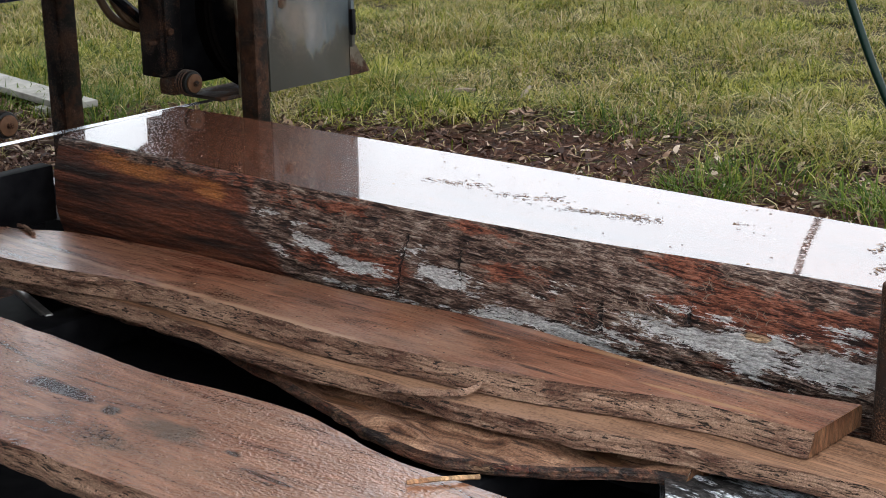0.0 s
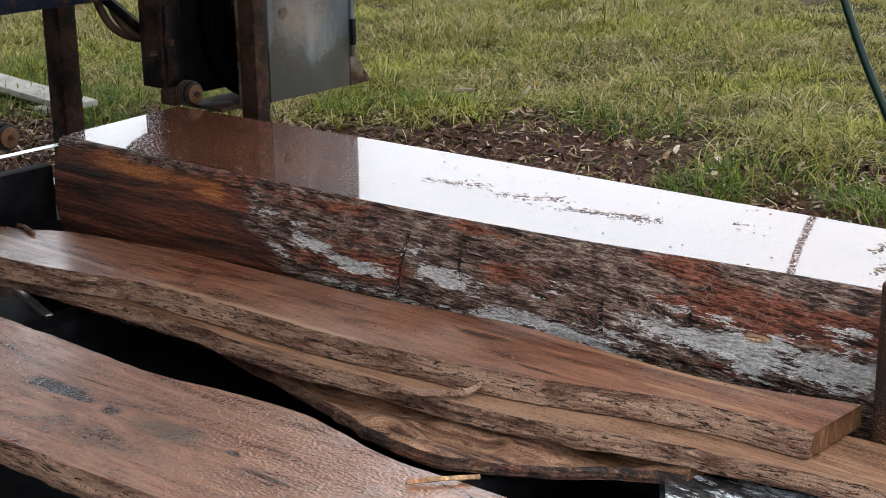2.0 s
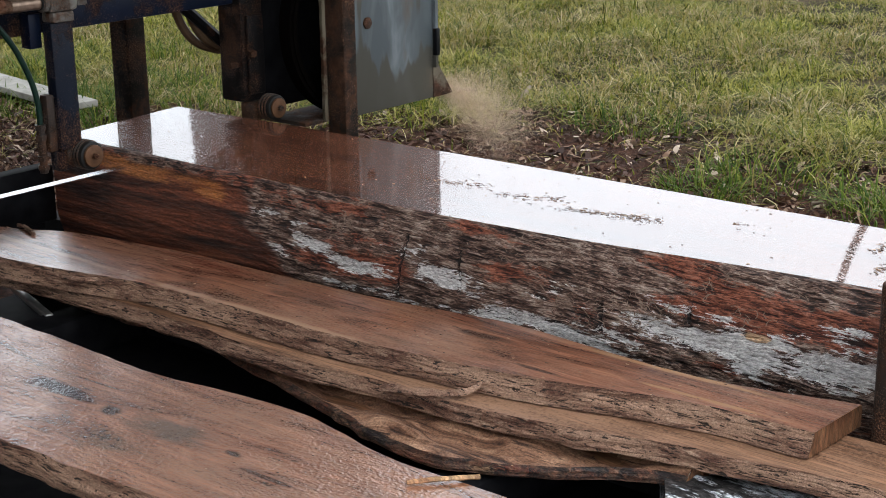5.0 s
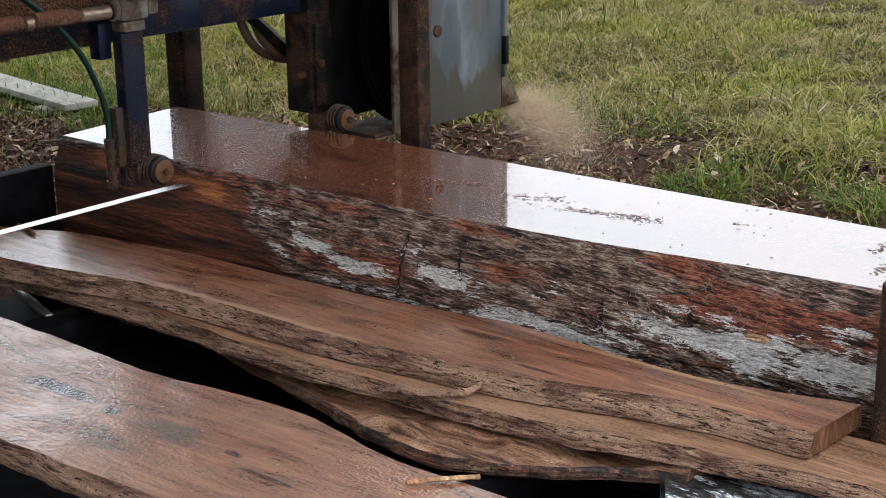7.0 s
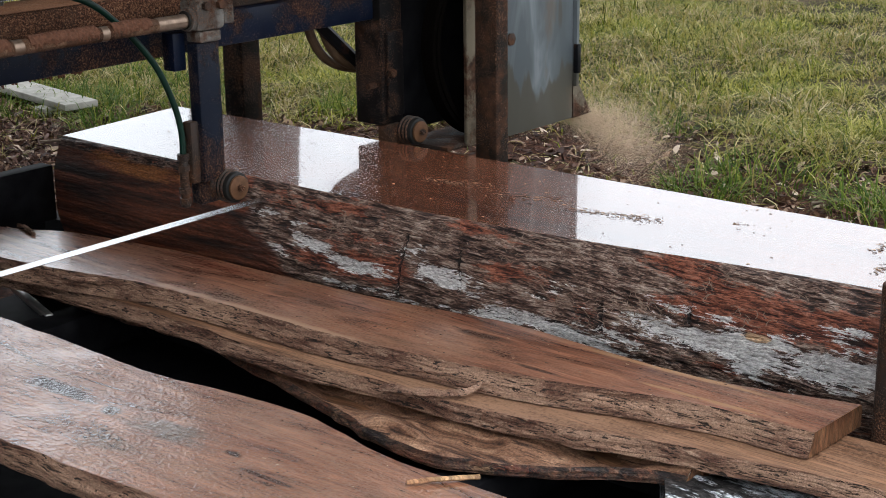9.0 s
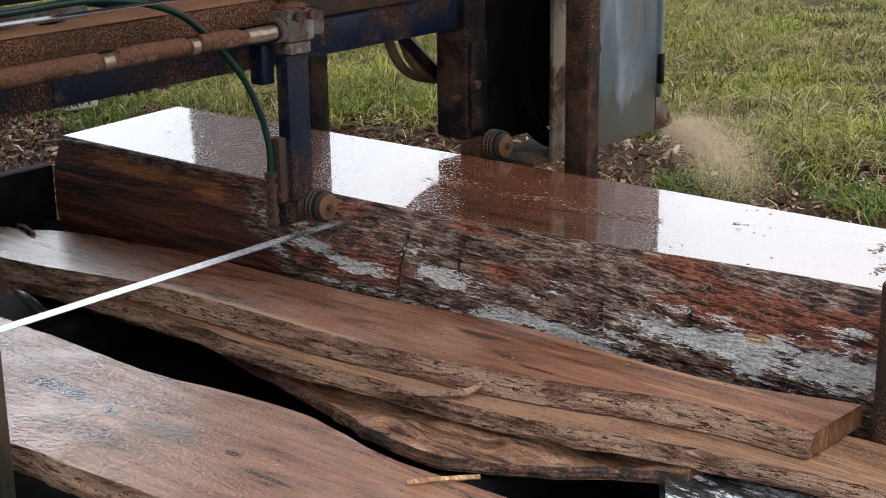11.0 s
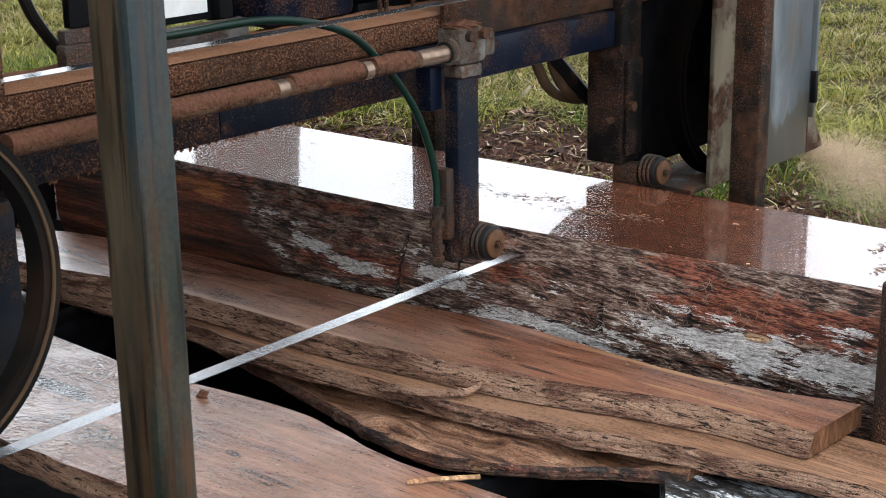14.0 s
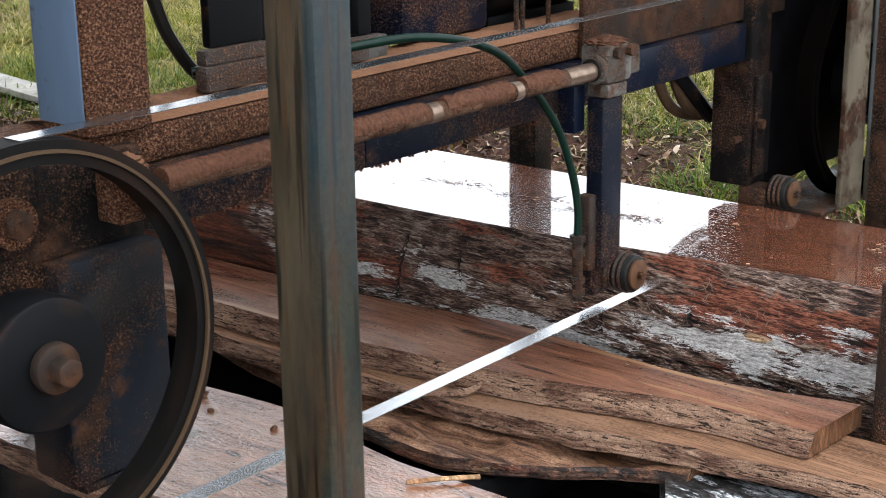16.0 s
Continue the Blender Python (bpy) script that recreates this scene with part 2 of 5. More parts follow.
crust = bk.math("ADD", bk.math("MULTIPLY", bk.baked("crust"), 0.5), bk.math("SUBTRACT", bk.math("MULTIPLY", strand, 1.45), 0.485))
crust = bk.math("ADD", crust, bk.math("MULTIPLY", bk.math("SUBTRACT", flake, 0.5), 0.38))
base = bk.ramp(crust, (0.36, (0.005, 0.003, 0.0028)), (0.48, (0.038, 0.017, 0.012)), (0.58, (0.12, 0.064, 0.046)), (0.68, (0.25, 0.165, 0.125)), (0.82, (0.42, 0.33, 0.27)))
base = bk.mix(bk.math("MULTIPLY", bark_mask("red_bark", 0.46, 0.54), 0.85), base, bk.ramp(crust, (0.38, (0.014, 0.005, 0.004)), (0.52, (0.11, 0.026, 0.013)), (0.68, (0.3, 0.085, 0.04))))
base = bk.mix(bark_mask("bleached", 0.48, 0.53), base, bk.ramp(strand, (0.3, (0.1, 0.07, 0.058)), (0.4, (0.4, 0.365, 0.34)), (0.54, (0.68, 0.66, 0.64))))
base = bk.mix(bark_mask("peeled", 0.4, 0.6, 1.2), base, bk.ramp(bk.noise(6, bk.scaled(0.35, 6, 6), 5, 0.6, 0.5), (0.36, (0.018, 0.006, 0.004)), (0.5, (0.105, 0.028, 0.013)), (0.62, (0.25, 0.07, 0.03)), (0.74, (0.42, 0.16, 0.075))))
base = bk.mix(bk.math("MULTIPLY", bark_mask("orange_wood", 0.35, 0.8, 2.2), 0.85), base, bk.ramp(bk.noise(8, bk.scaled(0.4, 5, 5), 5), (0.32, (0.2, 0.05, 0.012)), (0.6, (0.55, 0.2, 0.05))))
base = bk.mix(bark_mask("ochre_chip", 0.46, 0.54, 1.2), base, bk.ramp(strand, (0.35, (0.4, 0.2, 0.09)), (0.6, (0.75, 0.55, 0.36))))
base = bk.mix(0.7, base, bk.ramp(crumb, (0.38, 0.45), (0.5, 1.0), (0.64, 1.5)), "MULTIPLY")
bk.set(Base_Color=base, Roughness=bk.ramp(fibre, (0.3, 0.7), (0.7, 0.42)), Coat_Weight=bk.math("ADD", bk.math("MULTIPLY", bk.baked("peeled"), 0.6), 0.15), Coat_Roughness=0.16, Specular_IOR_Level=0.35)
bk.bump(bk.math("ADD", strand, bk.math("MULTIPLY", crumb, 0.35)), 1.0, 0.012)
M_BARK = bk.m
M_SHRED = plain("pale_bark_shreds", (0.27, 0.195, 0.15), 0.8, 0.0, 0.4, 60, 0.2)
eg = Nodes("dusty_bark_edge")
wrinkle = eg.noise(26, eg.scaled(0.75, 3.0, 6.0), 5, 0.68, 1.4)
tone_ = eg.noise(7, eg.scaled(0.6, 1.5, 3.0, (2, 1, 0)), 5, 0.65, 0.6)
grit_ = eg.noise(240, None, 3, 0.7)
ec = eg.ramp(tone_, (0.38, (0.085, 0.036, 0.023)), (0.48, (0.21, 0.115, 0.076)), (0.6, (0.34, 0.205, 0.138)))
ec = eg.mix(eg.ramp(wrinkle, (0.4, 1.0), (0.46, 0.0)), ec, (0.018, 0.011, 0.008))
ec = eg.mix(eg.math("MULTIPLY", eg.ramp(wrinkle, (0.56, 0.0), (0.64, 1.0)), 0.6), ec, (0.4, 0.27, 0.19))
ec = eg.mix(0.6, ec, eg.ramp(grit_, (0.36, 0.5), (0.5, 1.0), (0.66, 1.6)), "MULTIPLY")
eg.set(Base_Color=ec, Roughness=0.75, Specular_IOR_Level=0.25)
eg.bump(grit_, 0.5, 0.003)
eg.bump(wrinkle, 0.9, 0.012)
M_EDGE = eg.m
M_RIM = bark("dark_ragged_rim", (0.01, 0.005, 0.004), (0.09, 0.035, 0.019), (0.28, 0.16, 0.09), 0.15, 5.0, 0.2, None, (0.13, 0.035, 0.016)).m
M_PALEBARK = bark("black_and_white_bark", (0.02, 0.018, 0.017), (0.06, 0.052, 0.05), (0.74, 0.77, 0.8), 0.62, 6.0, 0.0, None, (0.03, 0.026, 0.025), 1.0, 0.95).m
ro = Nodes("torn_brown_wood")
rf = ro.noise(9, ro.scaled(0.7, 3.0, 3.0), 6, 0.65, 1.0)
rg = ro.noise(200, None, 3, 0.7)
rc_ = ro.ramp(rf, (0.34, (0.03, 0.013, 0.008)), (0.44, (0.13, 0.06, 0.033)), (0.56, (0.26, 0.135, 0.08)), (0.68, (0.38, 0.22, 0.135)))
rc_ = ro.mix(ro.ramp(ro.noise(14, ro.scaled(0.6, 4, 4, (4, 2, 1)), 5, 0.65, 0.8), (0.58, 0.0), (0.66, 0.9)), rc_, (0.022, 0.01, 0.007))
rc_ = ro.mix(0.7, rc_, ro.ramp(rg, (0.36, 0.45), (0.5, 1.0), (0.64, 1.5)), "MULTIPLY")
ro.set(Base_Color=rc_, Roughness=0.7, Specular_IOR_Level=0.25, Coat_Weight=0.15, Coat_Roughness=0.25)
ro.bump(rg, 0.5, 0.004)
ro.bump(rf, 0.9, 0.02)
M_ROUGH = ro.m
M_BLUE = painted_steel("old_blue_paint", (0.003, 0.006, 0.016), 0.05, 0.12, 0.4)
M_BLUEDUST = painted_steel("blue_paint_with_sawdust", (0.0035, 0.006, 0.013), 0.1, 0.36, 0.4)
M_BEAMDUST = painted_steel("beam_paint_under_sawdust", (0.003, 0.005, 0.011), 0.15, 0.55, 0.45)
M_LIGHTBLUE = painted_steel("faded_blue_paint", (0.09, 0.13, 0.19), 0.15, 0.0, 0.35)
M_DUST = painted_steel("sawdust_caked_steel", (0.08, 0.05, 0.035), 0.6, 0.95, 0.5)
M_GRIME = painted_steel("grimy_dark_steel", (0.0045, 0.004, 0.0042), 0.25, 0.22, 0.5)
# Black steel, made darker and duller to hold the shade under planks and in the guard.
bd_ = Nodes("shade_black_bed_steel")
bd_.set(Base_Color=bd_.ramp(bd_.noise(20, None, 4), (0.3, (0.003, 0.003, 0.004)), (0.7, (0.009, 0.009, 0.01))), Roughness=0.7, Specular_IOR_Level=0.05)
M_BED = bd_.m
M_RUST = painted_steel("rusty_steel", (0.03, 0.022, 0.018), 0.6, 0.2, 0.4)
M_BLACK = painted_steel("black_painted_steel", (0.004, 0.0045, 0.0055), 0.1, 0.0, 0.5)
M_WHEEL = painted_steel("worn_black_wheel", (0.006, 0.0055, 0.005), 0.25, 0.0, 0.5)
M_BLOCK = painted_steel("dusty_blue_casting", (0.009, 0.012, 0.017), 0.3, 0.08, 0.5)
# Near-black without gloss: the guard's inner shade is put into the far wheel's colour.
fw = Nodes("shaded_far_wheel")
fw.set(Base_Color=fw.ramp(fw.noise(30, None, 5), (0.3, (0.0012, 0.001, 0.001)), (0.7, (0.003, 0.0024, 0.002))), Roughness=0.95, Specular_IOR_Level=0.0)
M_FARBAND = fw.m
cn = Nodes("weathered_olive_column")
streaks = cn.noise(4, cn.scaled(2.5, 2.5, 0.7), 7, 0.68)
cc = cn.ramp(streaks, (0.3, (0.014, 0.034, 0.045)), (0.45, (0.04, 0.058, 0.056)), (0.53, (0.075, 0.074, 0.056)), (0.6, (0.09, 0.062, 0.036)), (0.72, (0.12, 0.11, 0.09)))
cc = cn.mix(cn.ramp(cn.noise(6, cn.scaled(1, 1, 0.8, (3, 1, 2)), 6, 0.7), (0.52, 0.0), (0.66, 0.7)), cc, (0.07, 0.034, 0.016))
cc = cn.mix(cn.ramp(cn.noise(3, cn.scaled(1, 1, 1.6), 4, 0.6), (0.5, 0.0), (0.62, 0.4)), cc, (0.018, 0.04, 0.065))
cc = cn.mix(0.7, cc, cn.ramp(cn.noise(90, None, 5, 0.75), (0.35, 0.5), (0.65, 1.35)), "MULTIPLY")
dull = cn.ramp(cn.noise(5, cn.scaled(3, 3, 0.5, (5, 2, 1)), 6, 0.7), (0.34, (0.03, 0.03, 0.026)), (0.5, (0.1, 0.082, 0.06)), (0.66, (0.17, 0.14, 0.105)))
cc = cn.mix(cn.within(cn.axis(0), 0.512, 0.5), cc, dull)
drip = cn.noise(7, cn.scaled(9, 9, 0.4, (1, 2, 3)), 5, 0.65)
cc = cn.mix(cn.ramp(drip, (0.53, 0.0), (0.6, 0.85)), cc, (0.016, 0.012, 0.008))
run = cn.noise(6, cn.scaled(7, 7, 0.35, (4, 0, 7)), 5, 0.65)
cc = cn.mix(cn.ramp(run, (0.54, 0.0), (0.62, 0.7)), cc, (0.13, 0.06, 0.022))
cc = cn.mix(cn.math("MULTIPLY", cn.within(cn.axis(2), 1.0, 1.15), cn.within(cn.axis(0), 0.5, 0.512)), cc, cn.mix(0.4, cc, (0.03, 0.075, 0.12)))
cn.set(Base_Color=cn.mix(1.0, cc, (0.56, 0.52, 0.43), "MULTIPLY"), Roughness=cn.ramp(streaks, (0.3, 0.35), (0.7, 0.6)), Metallic=0.2)
cn.bump(cn.noise(90, None, 4), 0.2, 0.002)
M_COLUMN = cn.m
pn = Nodes("chalky_grey_panel")
smear = pn.noise(5, pn.scaled(1, 1.6, 0.45, (0.3, 0.2, 0.1), 0.5), 3, 0.5, 1.2)
pc = pn.ramp(smear, (0.4, (0.06, 0.072, 0.078)), (0.52, (0.09, 0.105, 0.112)), (0.64, (0.15, 0.17, 0.18)))
foot = pn.math("ADD", pn.within(pn.axis(2), 0.26, 0.03), pn.math("MULTIPLY", pn.math("SUBTRACT", pn.noise(9, pn.scaled(1, 1.6, 0.3), 2, 0.5), 0.5), 2.8))
pc = pn.mix(pn.ramp(foot, (0.48, 0.0), (0.6, 0.9)), pc, (0.05, 0.046, 0.034))
pc = pn.mix(pn.ramp(pn.noise(9, pn.scaled(1, 1, 0.5), 3, 0.6), (0.58, 0.0), (0.7, 0.6)), pc, (0.09, 0.06, 0.036))
pn.set(Base_Color=pc, Roughness=0.5)
M_PANEL = pn.m
M_FARCOL = painted_steel("dark_rusted_column", (0.012, 0.01, 0.008), 0.55, 0.35, 0.5)
M_DRYDUST = plain("drier_sawdust", (0.2, 0.095, 0.05), 0.9, 0.0, 0.6, 220, 0.9)
M_TANPLATE = painted_steel("tan_stained_plate", (0.15, 0.125, 0.088), 0.45, 0.1, 0.5)
M_BLADE = plain("bright_saw_steel", (0.55, 0.56, 0.58), 0.25, 1.0, 0.1, 60, 0.03)
M_STEEL = plain("worn_bare_steel", (0.5, 0.48, 0.46), 0.32, 0.9, 0.5, 25, 0.2)
M_WETBAR = plain("bare_wet_bar", (0.24, 0.17, 0.125), 0.3, 0.7, 0.6, 50, 0.3)
M_BRASS = plain("rust_filmed_roller_face", (0.1, 0.048, 0.024), 0.55, 0.2, 0.5, 60, 0.2)
M_RUBBER = plain("black_rubber", (0.011, 0.01, 0.009), 0.45, 0.0, 0.3, 40)
M_TYRE = plain("worn_wheel_band", (0.09, 0.056, 0.032), 0.5, 0.2, 0.5, 30)
M_HOSE = plain("green_hose", (0.003, 0.017, 0.011), 0.35, 0.0, 0.4, 60)
M_SAWDUST = plain("wet_sawdust", (0.1, 0.042, 0.023), 0.85, 0.0, 0.7, 160, 0.9)
M_SPRAY = plain("flying_sawdust", (0.64, 0.49, 0.35), 0.9, 0.0, 0.2, 90, 0.0)
M_WHITE = plain("scuffed_white_label", (0.7, 0.7, 0.68), 0.5, 0.0, 0.2, 30, 0.05)
M_CLAMP = painted_steel("dirty_cast_alloy", (0.15, 0.14, 0.125), 0.5, 0.36, 0.5)
M_BAR = painted_steel("rust_filmed_bar", (0.16, 0.09, 0.055), 0.6, 0.3, 0.4)
M_GREYSTEEL = painted_steel("dusty_grey_steel", (0.1, 0.1, 0.095), 0.2, 0.25, 0.5)
M_GREYBOARD = plain("weathered_grey_board", (0.3, 0.285, 0.25), 0.7, 0.0, 0.6, 14, 0.3)


# ---- mesh helpers ----
ORIGIN = {}


def thing(name, at, label, category, group="", kind=""):
    """An Empty at a thing's base; its parts are given in world places."""
    ob = new(name)
    ob.empty_display_size = 0.1
    ob.location = at
    ORIGIN[ob] = Vector(at)
    return tagged(ob, label, category, group, kind)


def part(name, bm, material, parent, label="", at=None, smooth=True):
    """Links a bmesh, built in world places, as one mesh under a thing or a part."""
    at = Vector(at) if at else ORIGIN[parent]
    bmesh.ops.translate(bm, verts=bm.verts, vec=-at)
    me = bpy.data.meshes.new(name)
    bm.to_mesh(me)
    bm.free()
    me.materials.append(material)
    ob = new(name, me)
    ob.parent = parent
    ob.location = at - ORIGIN[parent]
    ORIGIN[ob] = at
    if smooth:
        me.shade_smooth()
        me.set_sharp_from_angle(angle=radians(35))
    if label:
        tagged(ob, label)
    return ob


def single(name, bm, material, label, category, at=(0, 0, 0), group="", kind=""):
    """A thing that is one mesh."""
    at = Vector(at)
    bmesh.ops.translate(bm, verts=bm.verts, vec=-at)
    me = bpy.data.meshes.new(name)
    bm.to_mesh(me)
    bm.free()
    me.materials.append(material)
    ob = new(name, me)
    ob.location = at
    ORIGIN[ob] = at
    me.shade_smooth()
    me.set_sharp_from_angle(angle=radians(35))
    return tagged(ob, label, category, group, kind)


def box(lo, hi, bevel=0.003, bm=None, turn=None):
    bm = bm or bmesh.new()
    c = [(a + b) / 2 for a, b in zip(lo, hi)]
    m = Matrix.Translation(c) @ (turn or Matrix()) @ Matrix.Diagonal((*[b - a for a, b in zip(lo, hi)], 1))
    vs = bmesh.ops.create_cube(bm, size=1, matrix=m)["verts"]
    if bevel:
        es = list({e for v in vs for e in v.link_edges})
        bmesh.ops.bevel(bm, geom=es, offset=bevel, segments=2, affect="EDGES", profile=0.5)
    return bm


def rod(a, b, r, r2=None, seg=24, bm=None, bevel=0.0):
    """A round bar from a to b."""
    bm = bm or bmesh.new()
    a, b = Vector(a), Vector(b)
    m = Matrix.Translation((a + b) / 2) @ (b - a).to_track_quat("Z", "Y").to_matrix().to_4x4()
    vs = bmesh.ops.create_cone(bm, cap_ends=True, segments=seg, radius1=r, radius2=r if r2 is None else r2, depth=(b - a).length, matrix=m)["verts"]
    if bevel:
        es = [e for e in {e for v in vs for e in v.link_edges} if len(e.link_faces) == 2 and e.calc_face_angle() > 1.0]
        bmesh.ops.bevel(bm, geom=es, offset=bevel, segments=2, affect="EDGES", profile=0.5)
    return bm


def glide(points, steps=10):
    """A smooth line through a few points."""
    p = [Vector(q) for q in points]
    p = [2 * p[0] - p[1], *p, 2 * p[-1] - p[-2]]
    out = []
    for a, b, c, d in zip(p, p[1:], p[2:], p[3:]):
        for i in range(steps):
            t = i / steps
            out.append(0.5 * (2 * b + (c - a) * t + (2 * a - 5 * b + 4 * c - d) * t * t + (3 * b - a - 3 * c + d) * t ** 3))
    return out + [p[-2]]


def hose(points, r, seg=10, steps=10, rough=0.0, bm=None, knobs=55):
    """A tube along a smooth line; rough makes it lumpy."""
    bm = bm or bmesh.new()
    line = glide(points, steps)
    rings = []
    for i, q in enumerate(line):
        d = (line[min(i + 1, len(line) - 1)] - line[max(i - 1, 0)]).normalized()
        s = d.cross(Vector((1, 0.1, 0.2))).normalized()
        u = d.cross(s)
        ring = []
        for k in range(seg):
            a = 2 * math.pi * k / seg
            w = s * math.cos(a) + u * math.sin(a)
            rr = r * (1 + rough * noise.noise((q + w * r) * knobs)) if rough else r
            ring.append(bm.verts.new(q + w * rr))
        rings.append(ring)
    for a, b in zip(rings, rings[1:]):
        for k in range(seg):
            bm.faces.new((a[k], a[(k + 1) % seg], b[(k + 1) % seg], b[k]))
    bm.faces.new(rings[0][::-1])
    bm.faces.new(rings[-1])
    bmesh.ops.recalc_face_normals(bm, faces=bm.faces)
    return bm


def ring(c, r_out, r_in, x0, x1, seg=96, bm=None):
    """A ring about the X direction, between x0 and x1."""
    bm = bm or bmesh.new()
    loops = []
    for k in range(seg):
        a = 2 * math.pi * k / seg
        y, z = math.cos(a), math.sin(a)
        loops.append([bm.verts.new((x, c[0] + y * r, c[1] + z * r)) for x, r in ((x0, r_in), (x0, r_out), (x1, r_out), (x1, r_in))])
    for k in range(seg):
        a, b = loops[k], loops[(k + 1) % seg]
        for i in range(4):
            bm.faces.new((a[i], a[(i + 1) % 4], b[(i + 1) % 4], b[i]))
    bmesh.ops.recalc_face_normals(bm, faces=bm.faces)
    return bm


def lump(c, size, seed):
    """A low crumbly heap, half sunk at c."""
    bm = bmesh.new()
    bmesh.ops.create_icosphere(bm, subdivisions=4, radius=1.0)
    for v in bm.verts:
        q = 1 + 0.35 * noise.noise(v.co * 2.5 + Vector((seed, 0, 0))) + 0.18 * noise.noise(v.co * 8 + Vector((0, seed, 0)))
        v.co = Vector((c[0] + v.co.x * q * size[0], c[1] + v.co.y * q * size[1], c[2] + v.co.z * q * size[2]))
    return bm


def curve_of(stops):
    """A smooth function through a few (x, value) pairs."""
    xs = [s[0] for s in stops]
    line = glide([(s[0], s[1], 0) for s in stops], 12)
    px, py = [q.x for q in line], [q.y for q in line]
    return lambda x: float(np.interp(x, px, py))


# ---- ground ----
def litter_edge(x):
    """Up to this Y the ground is bare soil under fallen leaves."""
    return float(np.interp(x, (-9, -6.8, -6.0, -5.2, -4.75, -4.45, -4.1, -3.7, -3.3, -2.9, -2.5, -1), (4.3, 4.6, 5.0, 5.35, 5.6, 6.15, 6.3, 6.3, 6.15, 5.85, 5.65, 5.5))) + 0.28 * noise.noise((x * 1.3, 2.0, 0.3))


def ground_height(x, y):
    if y < 4.0:
        return 0.0
    k = min(1, (y - 4.0) / 1.5)
    return k * (0.03 * noise.noise((x * 0.9, y * 0.9, 5)) + 0.02 * noise.noise((x * 2.7, y * 2.7, 8)))


def build_ground():
    n = Nodes("soil_and_turf")
    turf = n.ramp(n.noise(1.6, None, 6, 0.65), (0.3, (0.01, 0.008, 0.004)), (0.5, (0.03, 0.023, 0.01)), (0.7, (0.075, 0.056, 0.026)))
    turf = n.mix(0.9, turf, n.ramp(n.noise(60, None, 4, 0.75), (0.36, 0.25), (0.5, 0.9), (0.64, 2.0)), "MULTIPLY")
    soil = n.ramp(n.noise(22, None, 7, 0.72), (0.38, (0.012, 0.005, 0.003)), (0.52, (0.05, 0.02, 0.012)), (0.66, (0.13, 0.06, 0.036)))
    edge = n.math("ADD", n.axis(1), n.math("MULTIPLY", n.noise(1.4, None, 5, 0.6), 1.6))
    n.set(Base_Color=n.mix(n.within(edge, 6.2, 7.1), soil, turf), Roughness=0.9, Specular_IOR_Level=0.1)
    n.bump(n.noise(35, None, 6, 0.7), 0.9, 0.03)
    axis_x = sorted({round(v, 3) for v in np.concatenate([np.linspace(-14, 2, 90), -14 - np.geomspace(1, 900, 14), 2 + np.geomspace(1, 900, 14)])})
    axis_y = sorted({round(v, 3) for v in np.concatenate([np.linspace(-2, 14, 90), -2 - np.geomspace(1, 900, 14), 14 + np.geomspace(1, 900, 14)])})
    nx, ny = len(axis_x), len(axis_y)
    vs = [(x, y, ground_height(x, y) if -14 <= x <= 2 and y <= 14 else 0.0) for y in axis_y for x in axis_x]
    fs = [(j * nx + i, j * nx + i + 1, (j + 1) * nx + i + 1, (j + 1) * nx + i) for j in range(ny - 1) for i in range(nx - 1)]
    me = bpy.data.meshes.new("ground")
    me.from_pydata(vs, [], fs)
    me.materials.append(n.m)
    me.shade_smooth()
    tagged(new("ground", me), "damp dark soil and rough turf around the sawmill", "ground", kind="structure")


def blades(name, spots, material, label):
    """Grass: spots is an array of rows x, y, z, height, heading, lean, width."""
    x, y, z, h, a, lean, w = spots.T
    c, s = np.cos(a), np.sin(a)
    side = np.stack([-s, c, np.zeros_like(c)], 1)
    fwd = np.stack([c, s, np.zeros_like(c)], 1)
    up = np.array([0, 0, 1.0])
    p0 = np.stack([x, y, z], 1)
    ww = w[:, None] * 0.5
    rows = [p0 - side * ww, p0 + side * ww]
    for u, wide in ((0.4, 0.95), (0.75, 0.7)):
        q = p0 + (h * (u - 0.42 * lean * u ** 2.4))[:, None] * up + (h * lean * u ** 1.8)[:, None] * fwd
        rows += [q + side * ww * wide, q - side * ww * wide]
    rows.append(p0 + (h * np.maximum(0.05, 1 - 0.5 * lean))[:, None] * up + (h * lean)[:, None] * fwd)
    v = np.stack(rows, 1).reshape(-1, 3)
    i = np.arange(len(x))[:, None] * 7
    faces = (i + [0, 1, 2, 3]).tolist() + (i + [3, 2, 4, 5]).tolist() + (i + [5, 4, 6]).tolist()
    me = bpy.data.meshes.new(name)
    me.from_pydata(v.tolist(), [], faces)
    me.materials.append(material)
    return tagged(new(name, me), label, "grass", kind="stuff")


def leafy(n, col):
    """Thin leaves let some light through."""
    n.set(Base_Color=col, Roughness=0.6, Specular_IOR_Level=0.15)
    tr = n.t.nodes.new("ShaderNodeBsdfTranslucent")
    n.t.links.new(col, tr.inputs["Color"])
    mx = n.t.nodes.new("ShaderNodeMixShader")
    mx.inputs[0].default_value = 0.35
    out = n.t.nodes["Material Output"]
    n.t.links.new(n.b.outputs[0], mx.inputs[1])
    n.t.links.new(tr.outputs[0], mx.inputs[2])
    n.t.links.new(mx.outputs[0], out.inputs["Surface"])


